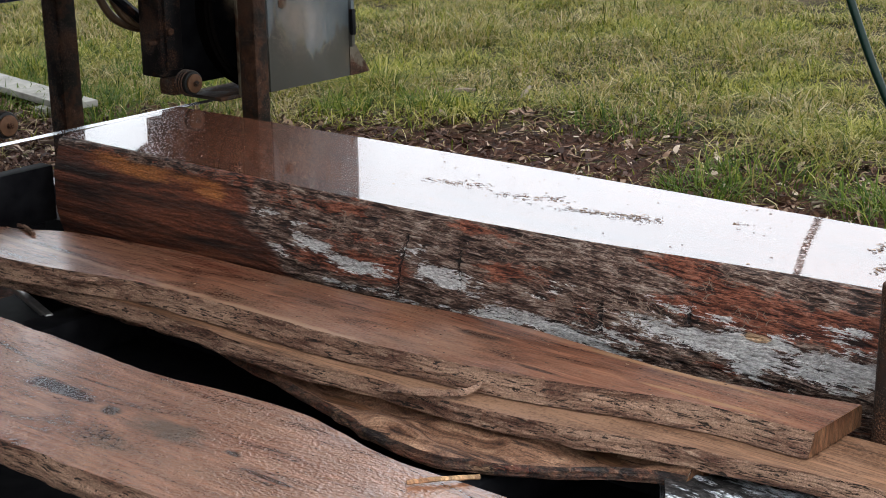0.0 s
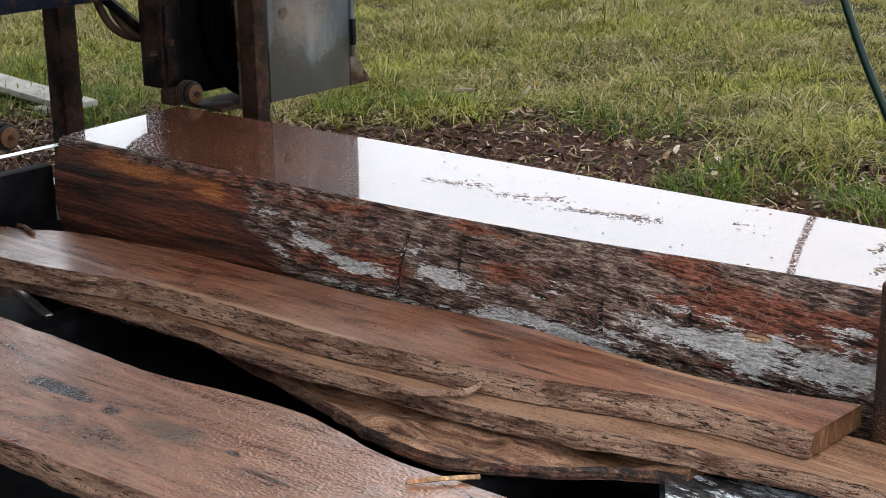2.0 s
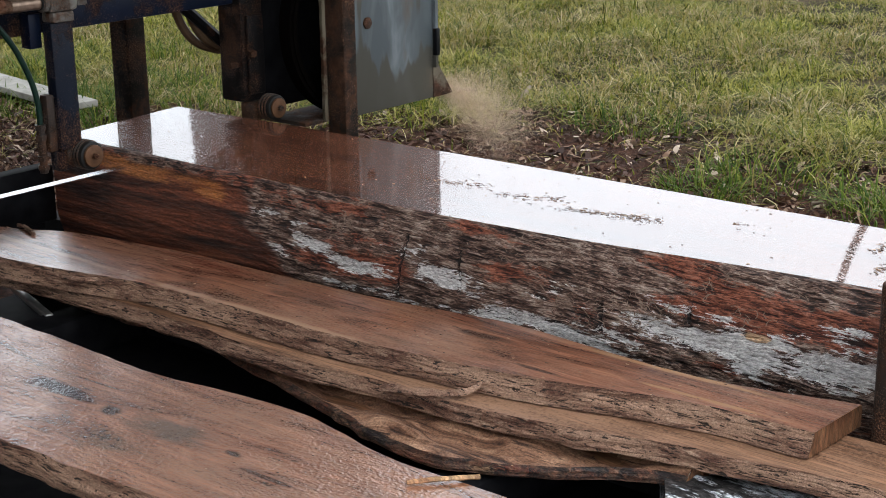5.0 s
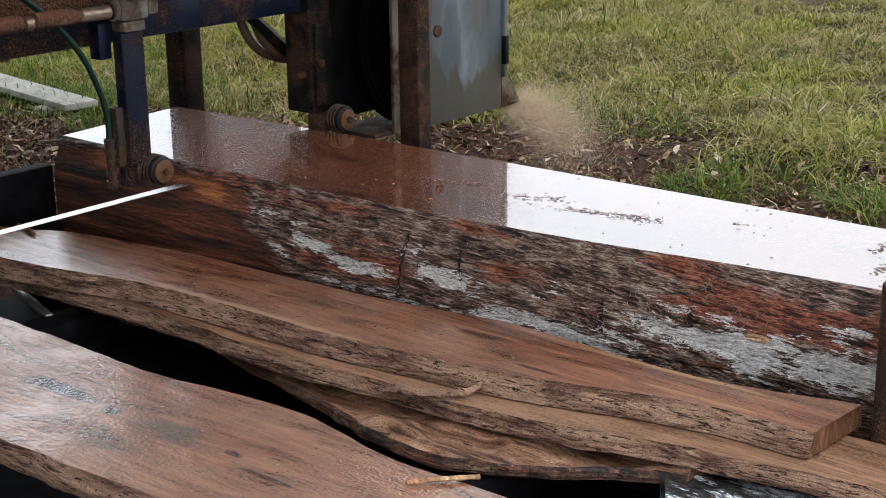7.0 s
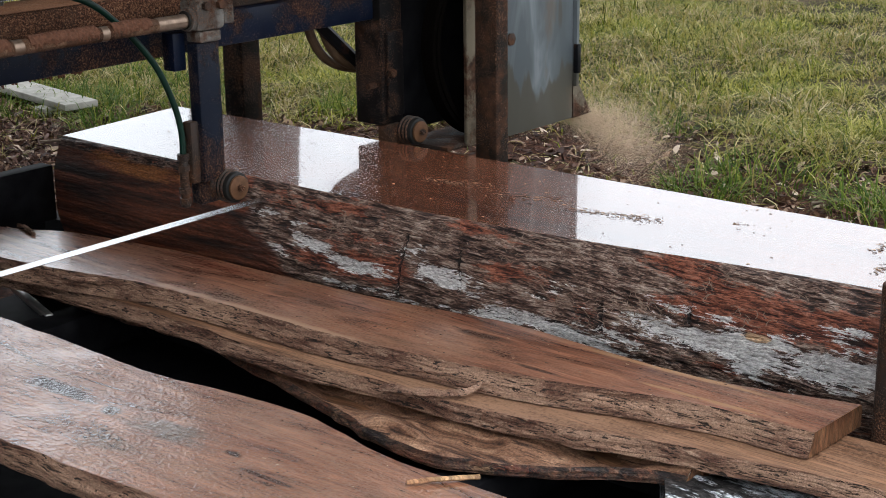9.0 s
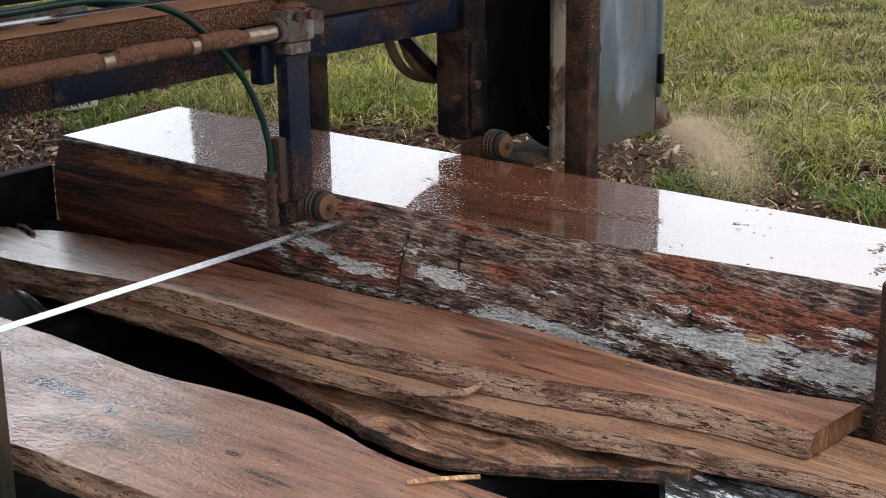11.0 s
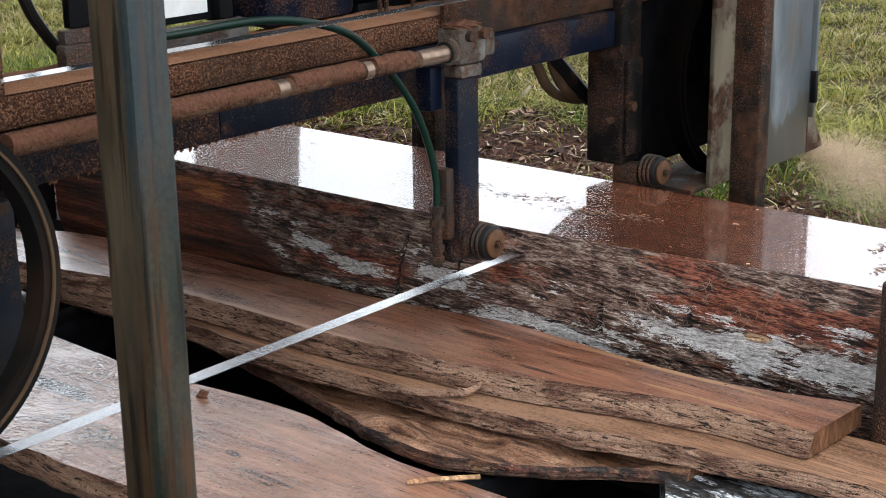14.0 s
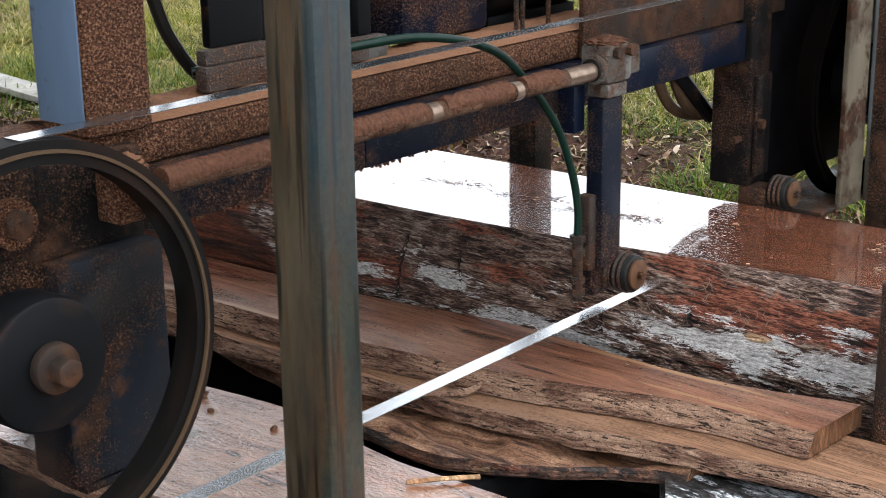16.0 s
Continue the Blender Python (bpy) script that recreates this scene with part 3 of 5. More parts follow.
def build_grass():
    rng = np.random.default_rng(7)
    n = Nodes("grass_blades")
    r = n.island()
    col = n.ramp(r, (0.0, (0.012, 0.018, 0.003)), (0.22, (0.06, 0.082, 0.007)), (0.42, (0.18, 0.195, 0.014)), (0.56, (0.25, 0.2, 0.05)), (0.76, (0.28, 0.21, 0.09)), (1.0, (0.52, 0.43, 0.25)))
    zone = n.noise(1.1, None, 4, 0.6)
    col = n.mix(n.ramp(zone, (0.46, 0.0), (0.62, 0.55)), col, n.ramp(r, (0.0, (0.025, 0.045, 0.004)), (0.6, (0.2, 0.23, 0.01)), (1.0, (0.42, 0.41, 0.035))))
    leafy(n, col)
    dry = Nodes("fresh_green_blades")
    r = dry.island()
    leafy(dry, dry.ramp(r, (0.0, (0.03, 0.07, 0.008)), (0.6, (0.085, 0.13, 0.014)), (1.0, (0.2, 0.21, 0.035))))
    rows = []
    total = 340000
    xs, ys = rng.uniform(-12.8, -0.8, total), 3.9 + rng.uniform(0, 1, total) * 9.3
    for x, y in zip(xs, ys):
        e = litter_edge(x)
        clump = noise.noise((x * 3.1, y * 3.1, 1.5))
        coarse = noise.noise((x * 0.9, y * 0.9, 4.5))
        over = (y - e) / 0.5 + clump * 0.9
        keep = 0.06 if over < 0 else min(1.0, 0.25 + 0.5 * over)
        keep *= 0.95 + 0.8 * clump + 0.2 * coarse
        if rng.random() > keep:
            continue
        h = rng.uniform(0.05, 0.15) * (1 + 0.95 * clump + 0.4 * coarse) * (0.75 if over < 0.4 else 1)
        rows.append((x, y, ground_height(x, y) - 0.01, max(0.03, h), rng.uniform(0, 6.283), rng.uniform(0.5, 2.3), rng.uniform(0.003, 0.0075)))
    blades("grass", np.array(rows), n.m, "rough yellow-green pasture grass with dry straw")
    # Greener tussocks stand along the edge of the leaf litter.
    tufts = [(-3.92, 6.12), (-3.02, 5.3), (-2.9, 5.62), (-2.2, 5.35), (-5.35, 5.6), (-6.3, 4.8), (-6.75, 4.6), (-7.2, 4.75), (-6.4, 5.1), (-5.9, 5.2), (-5.55, 6.1),
             (-7.6, 5.4), (-2.35, 5.5), (-1.9, 5.5), (-7.0, 5.6), (-8.0, 5.9), (-6.55, 5.6), (-5.0, 5.9), (-7.5, 6.2), (-6.0, 4.6), (-6.9, 4.95), (-7.4, 5.1), (-6.6, 4.95)]
    rows = []
    for tx, ty in tufts:
        size = rng.uniform(0.1, 0.22)
        for _ in range(190):
            a, d = rng.uniform(0, 6.283), size * math.sqrt(rng.random())
            x, y = tx + d * math.cos(a) * 1.5, ty + d * math.sin(a)
            rows.append((x, y, ground_height(x, y) - 0.01, rng.uniform(0.06, 0.19), a + rng.normal(0, 1.0), rng.uniform(0.3, 1.6), rng.uniform(0.004, 0.007)))
    blades("tussock_grass", np.array(rows), dry.m, "fresh green grass tussocks beside the leaf litter")


def build_litter():
    """Fallen leaves, bark flakes and twigs on the bare soil."""
    rng = np.random.default_rng(3)
    n = Nodes("fallen_leaves")
    col = n.ramp(n.island(), (0.0, (0.02, 0.009, 0.006)), (0.45, (0.07, 0.032, 0.02)), (0.7, (0.13, 0.07, 0.042)), (0.86, (0.25, 0.16, 0.105)), (1.0, (0.46, 0.37, 0.29)))
    n.set(Base_Color=col, Roughness=0.7, Specular_IOR_Level=0.2)
    vs, fs = [], []
    for _ in range(36000):
        x = rng.uniform(-9.5, -0.8)
        y = rng.uniform(3.5, litter_edge(x) + 0.35)
        ln = 0.006 + 0.04 * rng.random() ** 2.6
        w = ln * rng.uniform(0.14, 0.42)
        m = pose(x, y, ground_height(x, y) + rng.uniform(0.004, 0.022), rng.normal(0, 32), rng.normal(0, 24), rng.uniform(0, 360))
        k = len(vs)
        curl = rng.uniform(-0.012, 0.012)
        for px, py, pz in ((-ln, 0, curl), (-ln * 0.3, -w, 0), (ln * 0.4, -w * 0.8, 0.003), (ln, 0, curl), (ln * 0.4, w * 0.8, 0.004), (-ln * 0.3, w, 0)):
            vs.append(m @ Vector((px, py, pz)))
        fs += [(k, k + 1, k + 2, k + 4, k + 5), (k + 2, k + 3, k + 4)]
    me = bpy.data.meshes.new("leaf_litter")
    me.from_pydata(vs, [], fs)
    me.materials.append(n.m)
    tagged(new("leaf_litter", me), "brown fallen leaves and bark flakes on bare soil", "leaf litter", kind="stuff")
    bark_twig = plain("grey_twig", (0.2, 0.15, 0.11), 0.8, 0, 0.5, 60, 0.4)
    for (x, y), (u, w), r in (((-4.75, 6.35), (-4.95, 6.7), 0.012), ((-5.2, 6.25), (-5.1, 6.4), 0.014), ((-3.9, 4.9), (-3.6, 5.2), 0.007), ((-6.0, 4.2), (-5.7, 4.5), 0.008), ((-3.0, 6.3), (-2.6, 6.5), 0.008), ((-2.6, 5.4), (-2.3, 5.75), 0.008)):
        a, b = Vector((x, y, ground_height(x, y) + 0.02)), Vector((u, w, ground_height(u, w) + 0.02))
        mid = (a + b) / 2 + Vector((0.02, -0.02, 0.012))
        single("twig", hose([a, mid, b], r, 7, 5, 0.3), bark_twig, "dry grey twig lying on the leaf litter", "twig", a, "twigs on the ground")


def build_tree():
    """A large gum tree out on the pasture; the wet log mirrors its trunk."""
    rng = np.random.default_rng(17)
    base = Vector((-12.75, 11.8, 0.0))
    tree = thing("gum_tree", base, "large dark gum tree standing on the pasture", "tree")
    up = Vector((0, 0, 1))
    bm = bmesh.new()
    rings = []
    for i in range(40):
        z = 7.0 * i / 39 - 0.1
        r = 0.68 - 0.022 * z + 0.3 * math.exp(-max(z, 0) * 2.2)
        row = []
        for k in range(36):
            a = 2 * math.pi * k / 36
            q = r * (1 + 0.09 * noise.noise((math.cos(a) * 2, math.sin(a) * 2, z * 0.8)) + 0.03 * noise.noise((math.cos(a) * 8, math.sin(a) * 8, z * 3)))
            row.append(bm.verts.new(base + Vector((q * math.cos(a) + 0.05 * math.sin(z), q * math.sin(a), z))))
        rings.append(row)
    for p, q in zip(rings, rings[1:]):
        for k in range(36):
            bm.faces.new((p[k], p[(k + 1) % 36], q[(k + 1) % 36], q[k]))
    bm.faces.new(rings[-1])
    bark_m = bark("dark_gum_bark", (0.014, 0.01, 0.008), (0.07, 0.05, 0.04), (0.2, 0.17, 0.14), 0.15, 2.0).m
    part("trunk", bm, bark_m, tree)
    tips = []
    for k in range(7):
        a = 2 * math.pi * k / 7 + rng.uniform(-0.3, 0.3)
        out = Vector((math.cos(a), math.sin(a), 0))
        ln = rng.uniform(1.6, 2.6)
        s = base + up * (5.2 + 0.25 * k)
        pts = [s, s + out * ln * 0.45 + up * 0.9, s + out * ln + up * rng.uniform(1.6, 2.6)]
        part("limb", hose(pts, 0.09, 8, 6, 0.2, None, 6), bark_m, tree)
        tips += [pts[1], pts[2], pts[2] + up * 0.6]
    tips += [base + up * 7.6, base + up * 8.4]
    count = 15000
    c = np.array([tuple(tips[i]) for i in rng.integers(0, len(tips), count)]) + rng.normal(0, 1, (count, 3)) * (0.5, 0.5, 0.32)
    d1, d2 = rng.normal(0, 1, (2, count, 3))
    d1 /= np.linalg.norm(d1, axis=1, keepdims=True)
    d2 /= np.linalg.norm(d2, axis=1, keepdims=True)
    v = np.stack([c - d1 * 0.09, c + d2 * 0.022, c + d1 * 0.09, c - d2 * 0.022], 1).reshape(-1, 3)
    f = np.arange(count)[:, None] * 4 + [0, 1, 2, 3]
    me = bpy.data.meshes.new("crown")
    me.from_pydata((v - np.array(base)).tolist(), [], f.tolist())
    lf = Nodes("gum_leaves")
    leafy(lf, lf.ramp(lf.island(), (0.0, (0.02, 0.035, 0.015)), (1.0, (0.07, 0.09, 0.04))))
    me.materials.append(lf.m)
    crown = new("crown", me)
    crown.parent = tree


# ---- timber ----
ZT = 0.662
near_edge = curve_of([(-3.6, 2.586), (-2.9, 2.577), (-2.3, 2.577), (-1.83, 2.604), (-1.44, 2.65), (-1.1, 2.678), (-0.5, 2.7), (0.3, 2.7)])
far_edge = curve_of([(-3.7, 3.056), (-2.9, 3.073), (-2.1, 3.078), (-1.3, 3.078), (0.3, 3.08)])


# Patches on the flank: along the log, height, half length, half height, strength.
BLEACHED = ((-2.53, 0.54, 0.07, 0.02, 0.5), (-2.4, 0.515, 0.07, 0.02, 0.45), (-2.2, 0.585, 0.06, 0.03, 0.5), (-2.1, 0.53, 0.07, 0.03, 0.55), (-1.95, 0.485, 0.12, 0.03, 0.5), (-1.76, 0.465, 0.14, 0.03, 0.5),
            (-1.55, 0.515, 0.12, 0.035, 0.62), (-1.38, 0.49, 0.1, 0.045, 0.55), (-1.28, 0.55, 0.05, 0.025, 0.6), (-1.16, 0.5, 0.1, 0.05, 0.75), (-2.8, 0.475, 0.1, 0.02, 0.4), (-2.63, 0.5, 0.09, 0.02, 0.4))
RED_BARK = ((-1.45, 0.575, 0.14, 0.035, 0.7), (-1.17, 0.58, 0.14, 0.04, 0.8), (-2.44, 0.49, 0.12, 0.03, 0.6), (-1.99, 0.57, 0.08, 0.02, 0.4), (-2.28, 0.52, 0.1, 0.03, 0.5), (-1.33, 0.54, 0.05, 0.03, 0.6))


def patches_at(spots, x, z):
    return sum(w * math.exp(-((x - a) / p) ** 2 - ((z - b) / q) ** 2) for a, b, p, q, w in spots)


def log_skin(x, z, v):
    """Relief and kind of the bark at a place on the log, v along its girth."""
    bend = 0.012 * noise.noise((x * 5, v * 6, 2.0)) + 0.004 * noise.noise((x * 17, v * 21, 4.0))
    w = v + bend
    rough = noise.fractal(Vector((x * 3.2, w * 15, 7.0)), 0.6, 2.1, 3)
    bleached = 0.1 + 0.5 * rough + patches_at(BLEACHED, x, z) - (0.5 if z > 0.6 else 0) - (0.3 if x < -2.95 else 0)
    red = 0.22 + 0.5 * noise.fractal(Vector((x * 2.6, w * 12, 1.0)), 0.6, 2.1, 3) + patches_at(RED_BARK, x, z)
    edge = 0.1 * noise.noise((x * 4, v * 12, 9.0))
    peeled = min(1, max(0, (-2.78 + 1.6 * (0.55 - z) * (z < 0.55) - x) / 0.2 + 0.5 + 3 * edge)) * min(1, max(0, (0.645 - z) / 0.02))
    orange = max(0, 1 - ((z - 0.615 + 0.03 * (x + 3.1)) / 0.028) ** 2) * min(1, max(0, (-2.82 - x) / 0.1)) * min(1, max(0, (x + 3.5) / 0.15)) * (0.9 + 0.8 * noise.noise((x * 5, v * 9, 6)))
    ochre = patches_at(((-1.355, 0.533, 0.035, 0.011, 1.0),), x, z) + 0.25 * noise.noise((x * 60, v * 120, 3)) * (abs(x + 1.355) < 0.06)
    r1 = 1 - 2.2 * abs(noise.noise((x * 9 + 3, w * 95, 1.0)))
    r2 = 1 - 2.2 * abs(noise.noise((x * 19, w * 150, 5.0)))
    scale = noise.noise((x * 22, w * 34, 8.0))
    crust = 0.5 + 0.24 * r1 + 0.14 * r2 + 0.3 * scale
    cracks = max(math.exp(-((x + 2.235 + 0.16 * (0.6 - z) + 0.006 * noise.noise((0, z * 40, 1))) / 0.0035) ** 2) * (0.46 < z < 0.61),
                 math.exp(-((x + 1.71) / 0.006) ** 2) * (0.475 < z < 0.545), math.exp(-((x + 1.51) / 0.006) ** 2) * (0.53 < z < 0.57),
                 math.exp(-((x + 2.02 + 0.1 * z) / 0.003) ** 2) * (0.5 < z < 0.6), math.exp(-((x + 1.22 - 0.3 * (z - 0.5)) / 0.004) ** 2) * (0.46 < z < 0.53))
    crust -= 0.5 * cracks
    smooth = max(min(1, max(0, bleached - 0.3) * 2.5), peeled * 0.85, min(1, max(0, red - 0.35) * 1.4) * 0.6)
    h = 0.014 * (crust - 0.5) * (1 - 0.8 * smooth) - 0.004 * smooth - 0.005 * cracks * (1 - 0.5 * smooth) + 0.01 * noise.noise((x * 1.4, v * 5, 9)) + 0.004 * noise.noise((x * 4, v * 14, 2))
    return h, crust, bleached, red, peeled, orange, ochre


def build_log():
    log = thing("log", (-1.8, 2.83, 0.22), "large rain-wet hardwood log with flaking bark and a flat sawn top", "log")
    nx, near_n, na = 1150, 190, 260
    xs = np.linspace(-3.572, 0.15, nx)
    # The flank that shows is finer than the hidden far side.
    steps = np.concatenate([np.linspace(0, 0.36, near_n, endpoint=False), np.linspace(0.36, 1, na - near_n + 1)])
    vs, kinds = [], []
    for x in xs:
        yn, yf = near_edge(x), far_edge(x)
        yc, half = (yn + yf) / 2, (yf - yn) / 2
        zc = 0.505
        r = math.hypot(half, ZT - zc)
        a0, a1 = math.atan2(ZT - zc, -half), math.atan2(ZT - zc, half) + 2 * math.pi
        skew = -0.05 * max(0, (-3.4 - x) / 0.172) if x < -3.4 else 0
        for k, u in enumerate(steps):
            a = a0 + (a1 - a0) * u
            c, s = math.cos(a), math.sin(a)
            z = zc + r * s
            if k <= near_n and x < -0.9:
                h, *kind = log_skin(x, z, a * r)
            else:
                h, kind = 0.006 * noise.noise((x * 9, a * 8, 2)), [0.5, 0.1, 0.2, 0.0, 0.0, 0.0]
            rr = r + h * min(1, k / 5, (na - k) / 9)
            vs.append((x + skew * u + 1.8, yc + rr * c - 2.83, max(0.222, zc + rr * s) - 0.22))
            kinds.append(kind)
    i = np.arange(nx - 1)[:, None] * (na + 1) + np.arange(na)
    faces = np.stack([i, i + 1, i + na + 2, i + na + 1], -1).reshape(-1, 4)
    me = bpy.data.meshes.new("bark")
    me.from_pydata(vs, [], faces.tolist())
    for name, values in zip(("crust", "bleached", "red_bark", "peeled", "orange_wood", "ochre_chip"), np.array(kinds, dtype=np.float32).T):
        at = me.attributes.new(name, "FLOAT", "POINT")
        at.data.foreach_set("value", np.ascontiguousarray(values))
    me.materials.append(M_BARK)
    me.shade_smooth()
    skin = new("bark", me)
    skin.parent = log
    tagged(skin, "dark red bark with bleached grey patches")
    top = bmesh.new()
    cols = []
    for x, p in zip(xs, rows_xy(xs)):
        cols.append([top.verts.new((p[0] + (p[2] - p[0]) * k / 6, p[1] + (p[3] - p[1]) * k / 6, ZT)) for k in range(7)])
    for p, q in zip(cols, cols[1:]):
        for k in range(6):
            top.faces.new((p[k], q[k], q[k + 1], p[k + 1]))
    bmesh.ops.recalc_face_normals(top, faces=top.faces)
    if top.faces[:][0].normal.z < 0:
        bmesh.ops.reverse_faces(top, faces=top.faces)
    part("sawn_face", top, M_TOP, log, "smooth wet red-brown sawn face")
    for name, x, inset in (("end_face", -3.572, 0.004), ("end_face", 0.15, -0.004)):
        cap = bmesh.new()
        yn, yf = near_edge(x), far_edge(x)
        yc, half = (yn + yf) / 2, (yf - yn) / 2
        r = math.hypot(half, ZT - 0.505) - 0.016
        a0, a1 = math.atan2(ZT - 0.505, -half), math.atan2(ZT - 0.505, half) + 2 * math.pi
        ring_ = []
        for k in range(61):
            a = a0 + (a1 - a0) * k / 60
            sk = -0.05 * k / 60 if x < -3 else 0
            ring_.append(cap.verts.new((x + sk + inset, yc + r * math.cos(a), max(0.224, 0.505 + r * math.sin(a)) - (0.001 if k in (0, 60) else 0))))
        cap.faces.new(ring_)
        part(name, cap, M_END, log, "sawn end grain", smooth=False)
    # Shreds of stringy bark hang from the flank in small tangles.
    rng = random.Random(12)
    bm = bmesh.new()
    for cx, cz, count, size in ((-1.62, 0.545, 26, 0.035), (-1.75, 0.52, 12, 0.03), (-1.45, 0.62, 16, 0.03), (-1.95, 0.62, 12, 0.03), (-1.25, 0.62, 14, 0.03), (-2.15, 0.62, 10, 0.025), (-2.45, 0.6, 8, 0.025), (-1.85, 0.53, 8, 0.025), (-1.36, 0.575, 8, 0.025)):
        for _ in range(count):
            pts = []
            x, z = cx + rng.gauss(0, size), cz + rng.gauss(0, size * 0.5)
            turn = rng.uniform(0, 6.28)
            for _ in range(4):
                z = min(z, 0.655)
                yn, yf = near_edge(x), far_edge(x)
                yc, r = (yn + yf) / 2, math.hypot((yf - yn) / 2, ZT - 0.505)
                pts.append((x, yc - math.sqrt(max(0.01, (r + 0.003) ** 2 - (z - 0.505) ** 2)), z))
                turn += rng.gauss(0, 0.7)
                x += 0.013 * math.cos(turn)
                z += 0.009 * math.sin(turn)
            hose(pts, rng.uniform(0.0005, 0.001), 5, 3, 0.0, bm)
    tagged(part("bark_fuzz", bm, M_SHRED, log), "pale stringy bark shreds", kind="stuff")
    return log


def rows_xy(xs):
    """Ends of the sawn face's cross lines: near x, y and far x, y."""
    out = []
    for x in xs:
        s = -0.05 * max(0, (-3.4 - x) / 0.172) if x < -3.4 else 0
        out.append((x, near_edge(x), x + s, far_edge(x)))
    return out


def plank(name, near, far, x0, x1, z, thick, wood, edge, label, wane=0.02, end_skew=(0, 0), group="", wave=0.004, tilt=0.0, seed=1.0, bow=0.0, far_wane=0.008, relief=0.0, slope=0.0):
    """A live-edge board between two edge curves: sawn top, bark edges, end grain, rough underside."""
    nf, ff = curve_of(near), curve_of(far)
    ob = thing(name, ((x0 + x1) / 2, (nf((x0 + x1) / 2) + ff((x0 + x1) / 2)) / 2, z - thick), label, "plank", group)
    n = max(40, int((x1 - x0) / 0.007))
    top, rim, back, under = (bmesh.new() for _ in range(4))
    caps = []
    last = {}
    for i in range(n + 1):
        t = i / n
        x = x0 + (x1 - x0) * t

        def P(f, bm, y_out=0.0, zz=0.0):
            """f: 0 near edge, 1 far edge."""
            sx = x + (end_skew[0] * (1 - t) ** 12 + end_skew[1] * t ** 12) * f
            j = wave * noise.noise((x * 14, f * 9 + seed, seed)) + 2 * wave * noise.noise((x * 4, f * 5, seed + 7))
            y = nf(x) + (ff(x) - nf(x)) * f + (j if f in (0, 1) else 0)
            h = z + bow * math.sin(math.pi * t) + tilt * (f - 0.5)
            if relief and 0 < f < 1:
                h += relief * noise.fractal(Vector((x * 3.5, y * 9, seed)), 0.9, 2.0, 3)
            return bm.verts.new((sx, y + y_out, h + zz))

        fs = [k / 16 for k in range(17)] if relief else [k / 8 for k in range(9)]
        row = [P(f, top) for f in fs]
        r0 = []
        m = 15
        for k in range(m):
            u = k / (m - 1)
            f1 = noise.noise((x * 9, u * thick * 160 + 3 * noise.noise((x * 3, u * 2, seed)), seed))
            f2 = 1 - 2 * abs(noise.noise((x * 16, u * thick * 260, seed + 5)))
            rag = (0.004 * f1 + 0.0022 * f2 + 0.005 * noise.noise((x * 5, u * 2.5 + seed, seed))) * min(1, u * 5)
            out = -wane * math.sin(u * 2.2) / math.sin(2.2 if wane < 0 else 1.6) - slope * u
            r0.append(P(0, rim, out + rag, -thick * u + rag * 0.5 * (1 - u)))
        r1 = []
        for k in range(5):
            u = k / 4
            r1.append(P(1, back, far_wane * math.sin(u * 2.4) + 0.004 * noise.noise((x * 12, u * 3, seed)) * min(1, u * 4), -thick * u))
        lo = [under.verts.new((P(f, under).co + Vector((0, 0, -thick + 0.0005)))) for f in (0.0, 1.0)]
        now = dict(row=row, r0=r0, r1=r1, lo=lo)
        if last:
            for bm, key in ((top, "row"), (rim, "r0"), (back, "r1"), (under, "lo")):
                a, b = last[key], now[key]
                for k in range(len(a) - 1):
                    bm.faces.new((a[k], b[k], b[k + 1], a[k + 1]))
        if i in (0, n):
            sg = 0.001 if i else -0.001
            loop = [v.co.copy() for v in r0[::-1]] + [v.co.copy() for v in row[1:-1]] + [v.co.copy() for v in r1]
            cap = bmesh.new()
            cap.faces.new([cap.verts.new((c.x + sg, c.y, c.z)) for c in loop])
            caps.append(cap)
        last = now
    for bm, want in ((top, Vector((0, 0, 1))), (rim, Vector((0, -1, 0.3))), (back, Vector((0, 1, 0.3))), (under, Vector((0, 0, -1)))):
        loose = [v for v in bm.verts if not v.link_faces]
        bmesh.ops.delete(bm, geom=loose, context="VERTS")
        bm.normal_update()
        if sum((f.normal for f in bm.faces), Vector()).dot(want) < 0:
            bmesh.ops.reverse_faces(bm, faces=bm.faces)
    part("sawn_face", top, wood, ob)
    part("bark_edge", rim, edge, ob, "rough bark edge with sawdust")
    part("back_edge", back, edge if far_wane > 0.006 else M_FRESH, ob)
    part("underside", under, M_END, ob)
    for cap in caps:
        part("end_grain", cap, M_END, ob, smooth=False)
    return ob


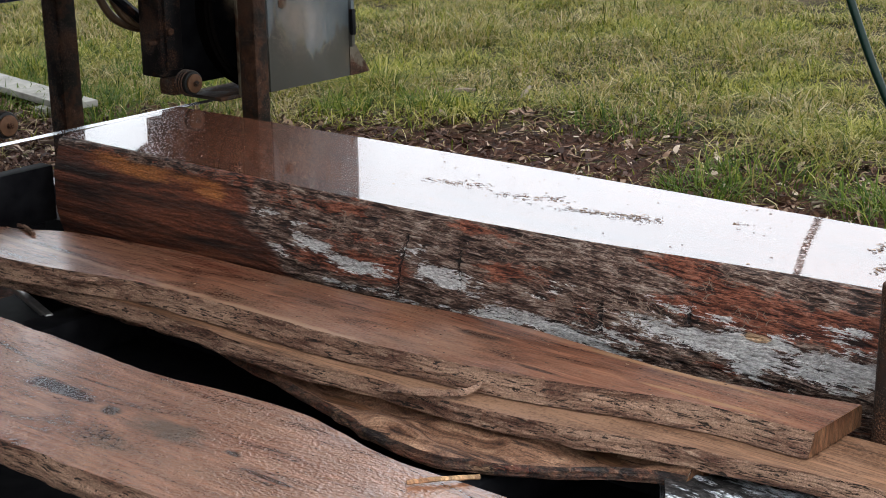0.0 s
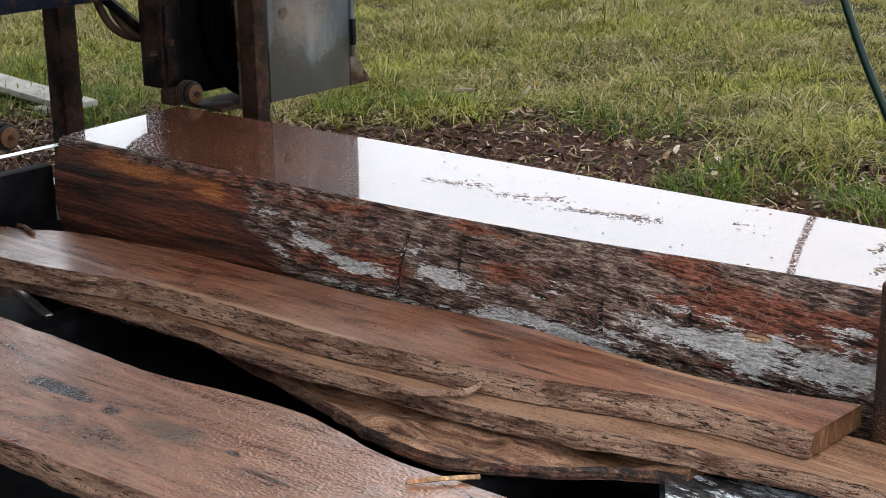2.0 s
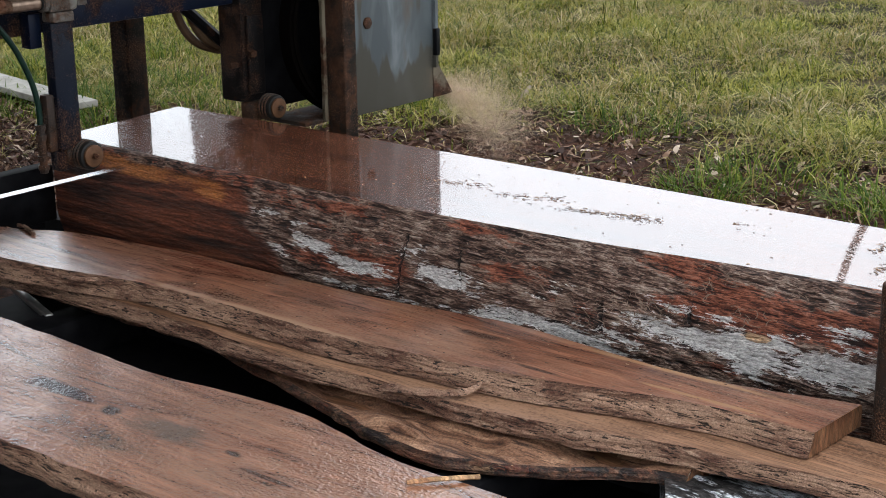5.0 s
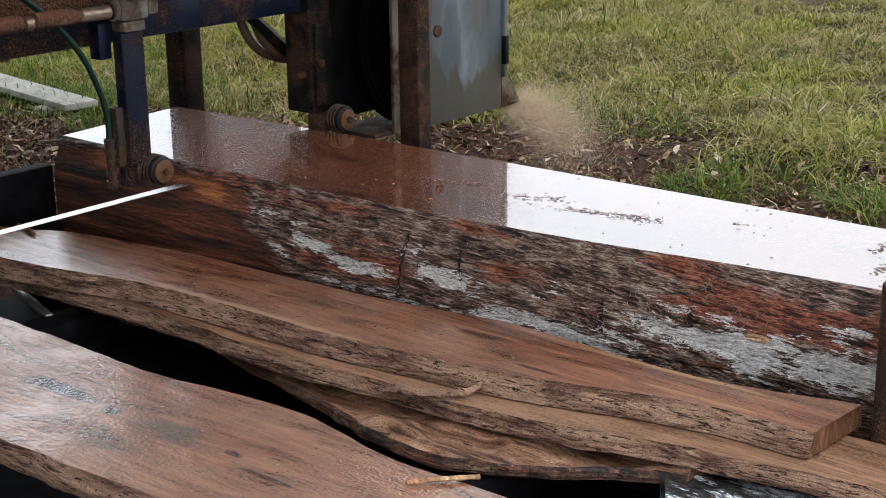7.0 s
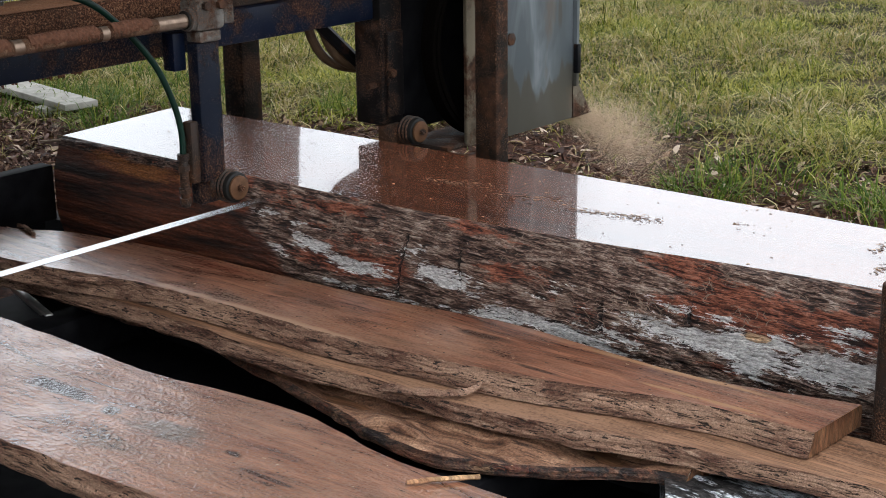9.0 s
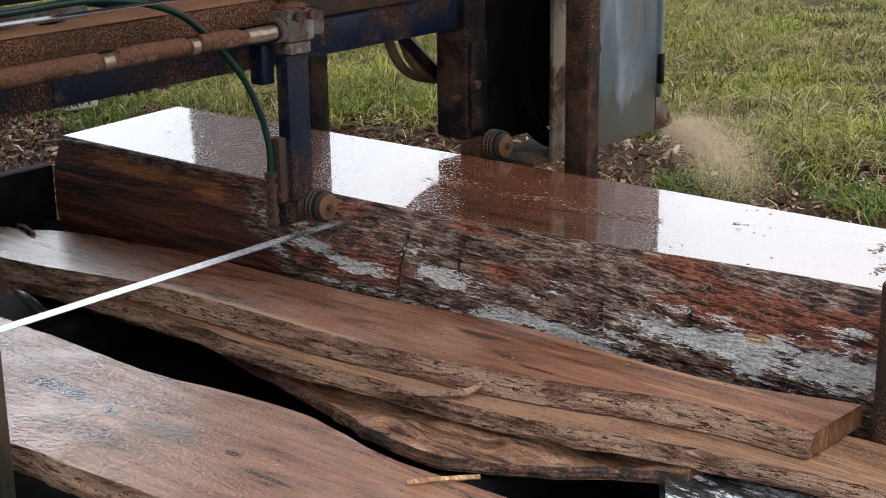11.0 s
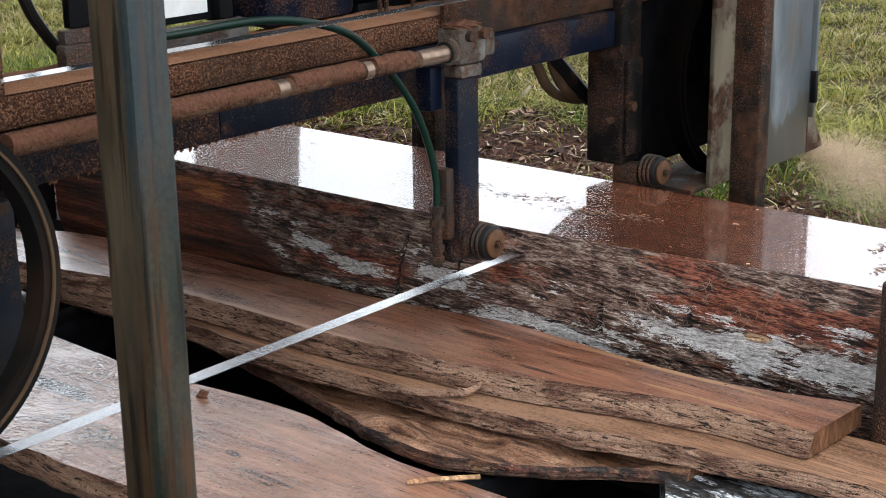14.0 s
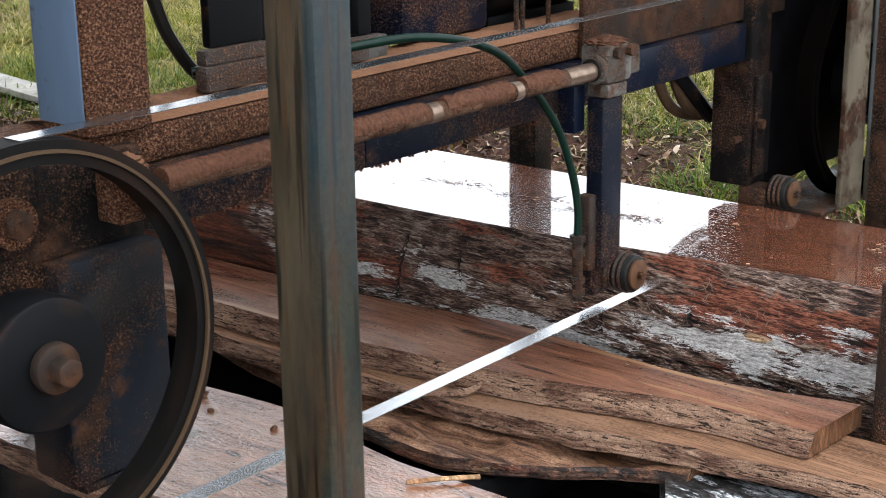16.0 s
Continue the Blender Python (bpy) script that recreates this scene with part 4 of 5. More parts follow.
def build_planks():
    plank("live_edge_plank", [(-4.2, 2.05), (-3.28, 2.145), (-2.74, 2.235), (-2.2, 2.245), (-1.75, 2.297), (-1.4, 2.385), (-1.1, 2.41)],
          [(-4.2, 2.2), (-3.55, 2.31), (-3.3, 2.405), (-2.9, 2.462), (-2.3, 2.49), (-1.92, 2.54), (-1.6, 2.515), (-1.36, 2.524), (-1.1, 2.585)],
          -4.1, -1.125, 0.46, 0.045, M_PLANK, M_EDGE, "wet red-brown live-edge plank on top of the stack", 0.004, (0, 0.01), "sawn planks", 0.003, far_wane=0.004, slope=0.022)
    plank("live_edge_plank", [(-4.2, 2.05), (-3.0, 2.185), (-2.28, 2.175), (-1.97, 2.2), (-1.7, 2.212), (-1.34, 2.293), (-0.96, 2.353), (-0.4, 2.4)],
          [(-4.2, 2.4), (-3.0, 2.46), (-2.0, 2.5), (-1.2, 2.52), (-0.4, 2.58)],
          -4.0, -0.5, 0.412, 0.035, M_DUSTY, M_EDGE, "dusty live-edge plank lying under the top plank", 0.004, (0, 0), "sawn planks", 0.006, seed=4.0, slope=0.012)
    plank("waney_offcut", [(-3.6, 2.24), (-2.87, 2.248), (-2.71, 2.251), (-2.53, 2.231), (-2.33, 2.187), (-2.14, 2.137), (-1.86, 2.078), (-1.76, 2.075), (-1.64, 2.115), (-1.52, 2.185), (-1.42, 2.255), (-1.3, 2.3), (-1.2, 2.3)],
          [(-3.6, 2.4), (-2.6, 2.46), (-2.0, 2.5), (-1.2, 2.5)],
          -3.5, -1.32, 0.374, 0.024, M_ROUGH, M_RIM, "twisted brown outside slab with ragged bark edge", 0.012, (0, 0.04), "sawn planks", 0.011, 0.03, 9.0, relief=0.034)
    plank("wide_slab", [(-4.2, 1.43), (-3.2, 1.45), (-2.3, 1.464), (-1.87, 1.481), (-1.3, 1.5), (-0.7, 1.5)],
          [(-4.2, 1.86), (-3.3, 1.87), (-2.88, 1.868), (-2.5, 1.857), (-2.28, 1.858), (-1.99, 1.89), (-1.82, 1.87), (-1.65, 1.842), (-1.4, 1.845), (-0.7, 1.84)],
          -3.6, -0.75, 0.46, 0.05, M_SLAB, M_EDGE, "wide rain-beaded timber slab with bark edges", 0.012, (0, 0), "sawn planks", 0.004, seed=6.0)
    sp = hose([(-1.57, 1.775, 0.466), (-1.53, 1.82, 0.468), (-1.485, 1.87, 0.466)], 0.0045, 6, 6, 0.25)
    single("wood_splinter", sp, M_FRESH, "pale wood splinter lying on the wide slab", "splinter", (-1.53, 1.82, 0.46))
    ch = hose([(-3.482, 2.347, 0.464), (-3.432, 2.336, 0.469), (-3.372, 2.318, 0.464)], 0.006, 6, 6, 0.4)
    single("bark_chip", ch, M_EDGE, "dark curled bark chip on the top plank", "bark chip", (-3.432, 2.336, 0.46))
    c2 = hose([(-3.015, 2.145, 0.455), (-2.961, 2.152, 0.458), (-2.940, 2.191, 0.454)], 0.007, 6, 6, 0.5)
    single("bark_chip", c2, M_EDGE, "flat brown bark chip on the plank's edge", "bark chip", (-2.961, 2.152, 0.45))
    # A torn strip of bark and wood stands off the edge of the second plank.
    tn = hose([(-1.99, 2.192, 0.409), (-1.93, 2.18, 0.416), (-1.87, 2.186, 0.421), (-1.815, 2.212, 0.425), (-1.79, 2.23, 0.436)], 0.0055, 8, 10, 0.6)
    for v in tn.verts:
        v.co.y += 1.6 * (v.co.z - 0.418)
    single("torn_strip", tn, M_EDGE, "torn strip of bark lying on the plank edge", "splinter", (-1.9, 2.19, 0.4))
    # Half-round log offcut with black and white bark.
    bm = bmesh.new()
    rows = []
    for i in range(140):
        x = -1.36 + 0.9 * i / 139
        row = []
        for k in range(40):
            a = math.pi * k / 39
            r = 0.15 + 0.01 * noise.fractal(Vector((x * 8, a * 5, 3)), 0.7, 2, 5) + 0.004 * noise.noise((x * 40, a * 18, 1))
            row.append(bm.verts.new((x + 0.1 * math.cos(a), 2.29 + 0.3 * (x + 1.3) - r * math.cos(a), 0.20 + 1.0 * r * math.sin(a))))
        rows.append(row)
    for p, q in zip(rows, rows[1:]):
        for k in range(39):
            bm.faces.new((p[k], q[k], q[k + 1], p[k + 1]))
    bm.faces.new(rows[0])
    bm.faces.new(rows[-1][::-1])
    bm.faces.new([r[0] for r in rows] + [r[-1] for r in rows[::-1]])
    bmesh.ops.recalc_face_normals(bm, faces=bm.faces)
    single("bark_offcut", bm, M_PALEBARK, "half-round offcut with black and white flaking bark", "offcut", (-0.9, 2.4, 0.2))
    # Old boards lie on the grass.
    a, b = Vector((-8.8, 5.1, 0)), Vector((-6.35, 4.72, 0))
    d = math.atan2(b.y - a.y, b.x - a.x)
    bd = box((-1.25, -0.095, 0.05), (1.25, 0.095, 0.085), 0.004)
    bmesh.ops.transform(bd, matrix=Matrix.Translation((a + b) / 2) @ Matrix.Rotation(d, 4, "Z"), verts=bd.verts)
    single("grey_board", bd, M_GREYBOARD, "weathered grey board lying on bearers in the grass", "board", ((a + b) / 2) + Vector((0, 0, 0.05)))
    br = box((-6.6, 4.6, 0.0), (-6.5, 4.9, 0.05), 0.004)
    single("bearer", br, M_GREYBOARD, "short grey timber bearer under the board", "board", (-6.55, 4.75, 0))


def build_chips():
    """Small dark splinters and crumbs that lie on the wet log and planks."""
    rng = np.random.default_rng(11)
    vs, fs = [], []

    def chip(x, y, z, ln, w):
        m = pose(x, y, z + 0.0006, 0, 0, rng.normal(0, 22))
        k = len(vs)
        t = rng.uniform(0.0003, 0.0008)
        for px, py, pz in ((-ln, -w, 0), (ln, -w * 0.6, 0), (ln * 0.8, w, 0), (-ln * 0.8, w * 0.7, 0), (-ln, -w, t), (ln, -w * 0.6, t), (ln * 0.8, w, t), (-ln * 0.8, w * 0.7, t)):
            vs.append(m @ Vector((px, py, pz)))
        fs.extend(tuple(k + q for q in f) for f in ((4, 5, 6, 7), (0, 1, 5, 4), (1, 2, 6, 5), (2, 3, 7, 6), (3, 0, 4, 7)))

    for cx, cy, sx, count in ((-2.36, 2.822, 0.05, 60), (-2.27, 2.85, 0.03, 30), (-2.12, 2.82, 0.035, 50), (-2.04, 2.852, 0.025, 30), (-1.9, 2.805, 0.05, 90), (-1.79, 2.826, 0.04, 80), (-1.575, 2.918, 0.01, 12)):
        for _ in range(count):
            x = cx + rng.normal(0, sx)
            chip(x, cy + 0.12 * (x - cx) + rng.normal(0, 0.013), ZT, rng.uniform(0.002, 0.008), rng.uniform(0.00025, 0.0006))
    for _ in range(110):
        x = rng.uniform(-3.5, -1.0)
        y = near_edge(x) + (far_edge(x) - near_edge(x)) * rng.uniform(0.03, 0.97)
        chip(x, y, ZT, rng.uniform(0.001, 0.004), rng.uniform(0.0004, 0.0009))
    for cx, cy, sy, count in ((-1.25, 2.93, 0.02, 24), (-1.19, 2.79, 0.02, 20)):
        for _ in range(count):
            chip(cx + rng.normal(0, 0.006), cy + rng.normal(0, sy), ZT, rng.uniform(0.002, 0.006), rng.uniform(0.0008, 0.0018))
    for _ in range(200):
        x = rng.uniform(-3.3, -1.2)
        chip(x, 2.33 + 0.09 * (x + 3.3) / 2 + rng.uniform(-0.09, 0.1), 0.46, rng.uniform(0.001, 0.004), rng.uniform(0.0007, 0.0016))
    for _ in range(120):
        chip(rng.uniform(-2.9, -1.35), rng.uniform(1.5, 1.82), 0.46, rng.uniform(0.001, 0.004), rng.uniform(0.0007, 0.0016))
    me = bpy.data.meshes.new("wood_chips")
    me.from_pydata(vs, [], fs)
    n = Nodes("dark_and_pale_chips")
    n.set(Base_Color=n.ramp(n.island(), (0.0, (0.03, 0.015, 0.01)), (0.7, (0.12, 0.06, 0.035)), (1.0, (0.42, 0.3, 0.19))), Roughness=0.6)
    me.materials.append(n.m)
    tagged(new("wood_chips", me), "small wood chips and crumbs on wet timber", "wood chips", kind="stuff")


def build_clumps():
    """Lumps of wet sawdust that drop from the beam on to the wide slab."""
    out = []
    for k, (x, y, r) in enumerate(((-2.27, 1.855, 0.007), (-2.15, 1.83, 0.011), (-1.92, 1.8, 0.007), (-1.84, 1.83, 0.008), (-2.08, 1.79, 0.006), (-1.7, 1.76, 0.007))):
        bm = bmesh.new()
        bmesh.ops.create_icosphere(bm, subdivisions=3, radius=r)
        for v in bm.verts:
            v.co += v.normal * r * 0.5 * noise.noise(v.co * 120 + Vector((k, 0, 0)))
            v.co.z = max(v.co.z * 0.75, -r * 0.5) + r * 0.5
        out.append((x, y, single("sawdust_clump", bm, M_SAWDUST, "small wet clump of red-brown sawdust", "sawdust", (0, 0, 0), "sawdust clumps")))
    return out


def build_loose_hose():
    bm = hose([(-3.3, 3.5, 2.3), (-2.75, 4.2, 2.0), (-2.3, 4.47, 1.5), (-2.17, 4.5, 1.18), (-2.076, 4.5, 0.948), (-1.94, 4.5, 0.66), (-1.7, 4.52, 0.25), (-1.4, 4.55, 0.03), (-0.9, 4.6, 0.014), (-0.4, 4.8, 0.014)], 0.0135, 12, 12)
    return single("garden_hose", bm, M_HOSE, "green garden hose hanging down to the ground", "hose", (-0.9, 4.6, 0))


def build_bed():
    bed = thing("sawmill_bed", (-2.2, 2.3, 0), "black steel sawmill bed with cross bunks on the ground", "sawmill bed")
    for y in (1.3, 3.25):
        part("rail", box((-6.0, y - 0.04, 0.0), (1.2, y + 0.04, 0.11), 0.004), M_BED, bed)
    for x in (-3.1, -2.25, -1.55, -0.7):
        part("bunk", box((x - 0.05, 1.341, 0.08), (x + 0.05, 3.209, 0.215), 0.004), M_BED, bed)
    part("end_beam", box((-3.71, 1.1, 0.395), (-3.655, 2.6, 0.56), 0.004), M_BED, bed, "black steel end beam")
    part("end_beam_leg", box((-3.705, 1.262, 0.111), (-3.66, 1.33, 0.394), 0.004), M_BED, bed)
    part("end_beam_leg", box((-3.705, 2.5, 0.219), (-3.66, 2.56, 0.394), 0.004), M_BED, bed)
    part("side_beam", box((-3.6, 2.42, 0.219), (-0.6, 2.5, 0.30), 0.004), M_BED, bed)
    # Black sheet added so that the gap under the planks goes dark.
    part("dark_gap_sheet", box((-3.62, 1.36, 0.2152), (-0.6, 2.6, 0.2185), 0.0), M_BED, bed, "added black sheet that darkens the gap under the planks")
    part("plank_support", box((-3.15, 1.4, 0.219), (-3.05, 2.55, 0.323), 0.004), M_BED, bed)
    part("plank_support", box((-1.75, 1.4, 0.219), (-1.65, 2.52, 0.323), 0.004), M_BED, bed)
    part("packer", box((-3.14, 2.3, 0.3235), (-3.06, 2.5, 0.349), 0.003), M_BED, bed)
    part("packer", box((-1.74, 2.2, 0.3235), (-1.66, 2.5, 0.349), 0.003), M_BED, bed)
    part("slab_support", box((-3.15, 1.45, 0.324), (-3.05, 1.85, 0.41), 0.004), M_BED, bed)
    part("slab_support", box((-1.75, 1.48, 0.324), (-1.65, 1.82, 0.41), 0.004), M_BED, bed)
    part("tie_bar", box((-3.42, 2.21, 0.31), (-3.12, 2.23, 0.328), 0.003, None, Matrix.Rotation(radians(-18), 4, "Z")), M_STEEL, bed, "bare steel tie bar")
    post = rod((-1.052, 2.565, 0.215), (-1.052, 2.565, 0.72), 0.03, None, 24, None, 0.005)
    part("log_stop", post, M_RUST, bed, "rusty round log stop")


def columns_and_frame():
    """The carriage: four columns on rails that roll along the bed."""
    c = thing("sawmill_carriage", (-3.9, 2.3, 0.0), "rolling steel sawmill carriage with four upright columns", "sawmill carriage")
    part("near_column", box((-3.465, 1.318, 0.24), (-3.375, 1.388, 2.1), 0.008), M_COLUMN, c, "weathered olive and blue square steel column")
    part("far_column", box((-3.485, 3.2, 0.24), (-3.41, 3.255, 2.1), 0.006), M_FARCOL, c, "rusty dark steel column")
    part("back_column", box((-4.54, 3.24, 0.24), (-4.45, 3.32, 2.1), 0.006), M_FARCOL, c, "rusty dark steel column")
    part("back_column", box((-4.54, 1.318, 0.24), (-4.45, 1.388, 2.1), 0.006), M_COLUMN, c)
    for y, x0, x1 in ((1.318, -4.62, -3.3), (3.215, -4.62, -3.3)):
        part("sill", box((x0, y, 0.16), (x1, y + 0.07, 0.239), 0.004), M_BLUE, c)
        part("top_rail", box((x0, y, 2.101), (x1, y + 0.07, 2.18), 0.004), M_BLUE, c)
        for x in (-4.5, -3.42):
            part("track_wheel", rod((x, y + 0.01, 0.151), (x, y + 0.06, 0.151), 0.04, None, 24, None, 0.004), M_STEEL, c)
    for x in (-4.54, -3.47):
        part("cross_rail", box((x, 1.389, 2.101), (x + 0.08, 3.214, 2.18), 0.004), M_BLUE, c)
    return c


def guide_roller(head, x0, y, z, label):
    r = part("guide_roller", rod((x0, y, z), (x0 + 0.05, y, z), 0.038, None, 40, None, 0.004), M_RUBBER, head, label)
    for dx in (0.008, 0.02, 0.032):
        part("flange", ring((y, z), 0.0405, 0.03, x0 + dx, x0 + dx + 0.005, 40), M_GREYSTEEL, r)
    part("face", rod((x0 + 0.0505, y, z), (x0 + 0.058, y, z), 0.03, None, 32, None, 0.002), M_BRASS, r, "rust-coloured roller face")
    part("axle_bolt", rod((x0 + 0.0585, y, z), (x0 + 0.068, y, z), 0.009, None, 6), M_RUST, r)
    return r


def band_wheel(head, y, z, tread=M_TYRE, body=M_BLACK):
    c = (-3.65, y, z)
    w = part("band_wheel", ring((y, z), 0.2885, 0.257, -3.672, -3.628, 120), body, head, "black spoked band wheel", c)
    part("tread", ring((y, z), 0.276, 0.2715, -3.6275, -3.623, 120), tread, w, "worn wheel rim")
    for k in range(3):
        a = 2 * math.pi * k / 3 + 0.4
        d = Vector((0, math.cos(a), math.sin(a)))
        p = Vector(c)
        part("spoke", rod(p + d * 0.085, p + d * 0.26, 0.019, 0.015, 12), body, w)
    part("hub", rod((-3.68, y, z), (-3.615, y, z), 0.09, None, 64, None, 0.006), M_BLACK, w, "black hub disc")
    part("hub_flange", rod((-3.6145, y, z), (-3.596, y, z), 0.034, None, 40, None, 0.004), M_RUST, w)
    part("hub_nut", rod((-3.5955, y, z), (-3.572, y, z), 0.02, None, 6, None, 0.002), M_RUST, w)
    return w


def build_head():
    h = thing("saw_head", (-3.65, 2.3, 0.617), "blue bandsaw head caked in sawdust with its blade cutting the log", "saw head")
    # Beams
    part("lower_beam", box((-3.86, 1.34, 0.998), (-3.74, 1.8, 1.083), 0.005), M_BEAMDUST, h, "grimy steel beam with wet sawdust")
    part("lower_beam", box((-3.8595, 1.8005, 0.998), (-3.7405, 2.36, 1.083), 0.005), M_BLUEDUST, h, "grimy blue steel beam")
    part("lower_beam", box((-3.859, 2.3605, 0.998), (-3.741, 3.08, 1.083), 0.005), M_BLUE, h, "dark blue steel beam")
    rng = random.Random(4)
    for _ in range(60):
        y = rng.uniform(1.4, 2.1)
        part("sawdust_drip", rod((-3.745, y, 0.999), (-3.745, y + rng.uniform(-0.003, 0.003), 0.998 - rng.uniform(0.002, 0.007)), 0.004, 0.002, 6), M_SAWDUST, h)
    part("upper_beam", box((-3.95, 1.0, 1.084), (-3.775, 3.05, 1.142), 0.012), M_DUST, h, "steel beam thick with wet sawdust")
    part("brown_plate", box((-3.774, 2.46, 1.086), (-3.762, 3.3, 1.42), 0.002), M_RUST, h, "rust-brown cover plate")
    part("mast", box((-3.865, 1.26, 1.143), (-3.757, 1.375, 1.95), 0.008), M_DUST, h, "upright mast, sawdust on one face")
    part("mast_side", box((-3.862, 1.256, 1.16), (-3.762, 1.2595, 1.95), 0.001), M_LIGHTBLUE, h, "faded light blue mast side")
    # Sawdust heaps on the beam
    bm = bmesh.new()
    bmesh.ops.create_grid(bm, x_segments=14, y_segments=110, size=0.5, matrix=Matrix.Translation((-3.862, 1.95, 1.143)) @ Matrix.Diagonal((0.165, 1.35, 1, 1)))
    for v in bm.verts:
        e = min(1, (0.0825 - abs(v.co.x + 3.862)) / 0.03)
        v.co.z += max(0, e) * (0.006 + 0.008 * noise.fractal(v.co * 14, 0.7, 2, 5))
    part("sawdust_layer", bm, M_DRYDUST, h, "wet red-brown sawdust on the beam")
    # Guide bar with clamp, arm and roller
    part("guide_bar", rod((-3.66, 1.3, 1.09), (-3.66, 2.36, 1.09), 0.0165, None, 28), M_BAR, h, "rust-brown round bar crusted with sawdust")
    for y0, y1 in ((1.86, 1.885), (2.09, 2.11), (2.25, 2.345)):
        part("bare_band", rod((-3.66, y0, 1.09), (-3.66, y1, 1.09), 0.0172, None, 28), M_WETBAR, h, "bare wet steel")
    for i, (a, b) in enumerate(((1.3, 1.85), (1.9, 2.08), (2.12, 2.23))):
        crust = hose([(-3.66, a, 1.094), (-3.66, (a + b) / 2, 1.095), (-3.66, b, 1.094)], 0.0178, 18, max(8, int((b - a) * 260)), 0.2 if i else 0.13, None, 150)
        part("sawdust_crust", crust, M_SAWDUST, h, "crust of wet sawdust")
    part("clamp", box((-3.70, 2.356, 1.062), (-3.635, 2.445, 1.138), 0.012), M_CLAMP, h, "dirty cast alloy clamp")
    part("clamp_collar", rod((-3.66, 2.341, 1.092), (-3.66, 2.355, 1.092), 0.028, None, 32, None, 0.003), M_CLAMP, h)
    part("clamp_seal", rod((-3.66, 2.336, 1.092), (-3.66, 2.3405, 1.092), 0.022, None, 32, None, 0.001), M_RUBBER, h)
    part("clamp_foot", box((-3.688, 2.364, 1.036), (-3.638, 2.43, 1.0615), 0.004), M_CLAMP, h)
    part("clamp_block", box((-3.7, 2.4455, 1.072), (-3.64, 2.477, 1.126), 0.005), M_CLAMP, h)
    for y in (2.38, 2.425):
        part("clamp_bolt", rod((-3.634, y, 1.122), (-3.622, y, 1.122), 0.011, None, 6), M_RUST, h)
    part("clamp_sawdust", lump((-3.668, 2.40, 1.138), (0.03, 0.045, 0.01), 3.0), M_SAWDUST, h, "heap of wet sawdust")
    part("guide_arm", box((-3.683, 2.358, 0.70), (-3.645, 2.428, 1.035), 0.005), M_BLUEDUST, h, "dark blue square guide arm")
    part("arm_bracket", box((-3.725, 2.32, 0.97), (-3.685, 2.357, 1.06), 0.003), M_BLUE, h)
    part("roller_mount", box((-3.70, 2.36, 0.64), (-3.662, 2.43, 0.699), 0.006), M_BLUEDUST, h)
    part("roller_plate", box((-3.6615, 2.385, 0.655), (-3.652, 2.43, 0.725), 0.004), M_GREYSTEEL, h)
    for z in (0.82, 0.765, 0.73):
        part("arm_bolt", rod((-3.665, 2.338, z), (-3.665, 2.3575, z), 0.011, None, 6), M_RUST, h)
    part("arm_strap", box((-3.685, 2.332, 0.70), (-3.655, 2.357, 0.85), 0.004), M_RUST, h)
    guide_roller(h, -3.66, 2.43, 0.679, "ribbed black guide roller beside the log")
    # Water hose and nozzle
    part("water_hose", hose([(-3.93, 1.6, 1.17), (-3.82, 1.76, 1.186), (-3.74, 1.93, 1.2), (-3.7, 2.08, 1.165), (-3.69, 2.18, 1.09), (-3.68, 2.255, 1.0), (-3.675, 2.3, 0.904), (-3.672, 2.317, 0.83), (-3.672, 2.318, 0.775)], 0.0078, 12, 12), M_HOSE, h, "green water hose")
    part("nozzle", rod((-3.672, 2.318, 0.645), (-3.672, 2.318, 0.776), 0.011, None, 16, None, 0.002), M_RUST, h)
    for z in (0.768, 0.74, 0.685, 0.66):
        part("nozzle_nut", rod((-3.672, 2.318, z - 0.007), (-3.672, 2.318, z + 0.007), 0.0155, None, 6), M_RUST, h)
    part("nozzle_stay", box((-3.678, 2.33, 0.712), (-3.66, 2.365, 0.724), 0.002), M_RUST, h)
    # Band blade: two flat runs of 32 mm steel
    part("blade", box((-3.668, 1.065, 0.6162), (-3.635, 3.485, 0.6175), 0.0), M_BLADE, h, "bright steel band saw blade", smooth=False)
    part("blade", box((-3.668, 1.065, 1.1935), (-3.635, 3.485, 1.1948), 0.0), M_BLADE, h, "bright steel band saw blade", smooth=False)
    # Near wheel support
    part("wheel_block", box((-3.80, 1.15, 0.67), (-3.705, 1.335, 0.997), 0.01), M_BLOCK, h, "grimy bearing block behind the wheel")
    part("wheel_block_foot", box((-3.79, 1.17, 0.655), (-3.71, 1.31, 0.6695), 0.004), M_BLOCK, h)
    part("wheel_plate", box((-3.765, 0.78, 0.86), (-3.73, 1.149, 1.165), 0.006), M_GRIME, h)
    part("tension_bolt", rod((-3.729, 1.10, 1.067), (-3.70, 1.10, 1.067), 0.022, None, 6, None, 0.002), M_RUST, h)
    part("tension_washer", rod((-3.729, 1.10, 1.067), (-3.712, 1.10, 1.067), 0.034, None, 32), M_DUST, h)
    part("wheel_plate_sawdust", lump((-3.747, 0.98, 1.166), (0.018, 0.15, 0.009), 8.0), M_DRYDUST, h, "sawdust along the plate's top")
    part("bearing_cap", box((-3.765, 1.15, 0.998), (-3.736, 1.33, 1.13), 0.006), M_GRIME, h)
    part("bar_end_block", box((-3.735, 1.245, 1.035), (-3.685, 1.305, 1.115), 0.006), M_DUST, h, "block caked in sawdust at the bar's end")
    part("bar_end_sawdust", lump((-3.71, 1.275, 1.115), (0.024, 0.03, 0.012), 2.0), M_DRYDUST, h)
    part("wheel_axle", rod((-3.79, 1.065, 0.905), (-3.681, 1.065, 0.905), 0.03), M_STEEL, h)
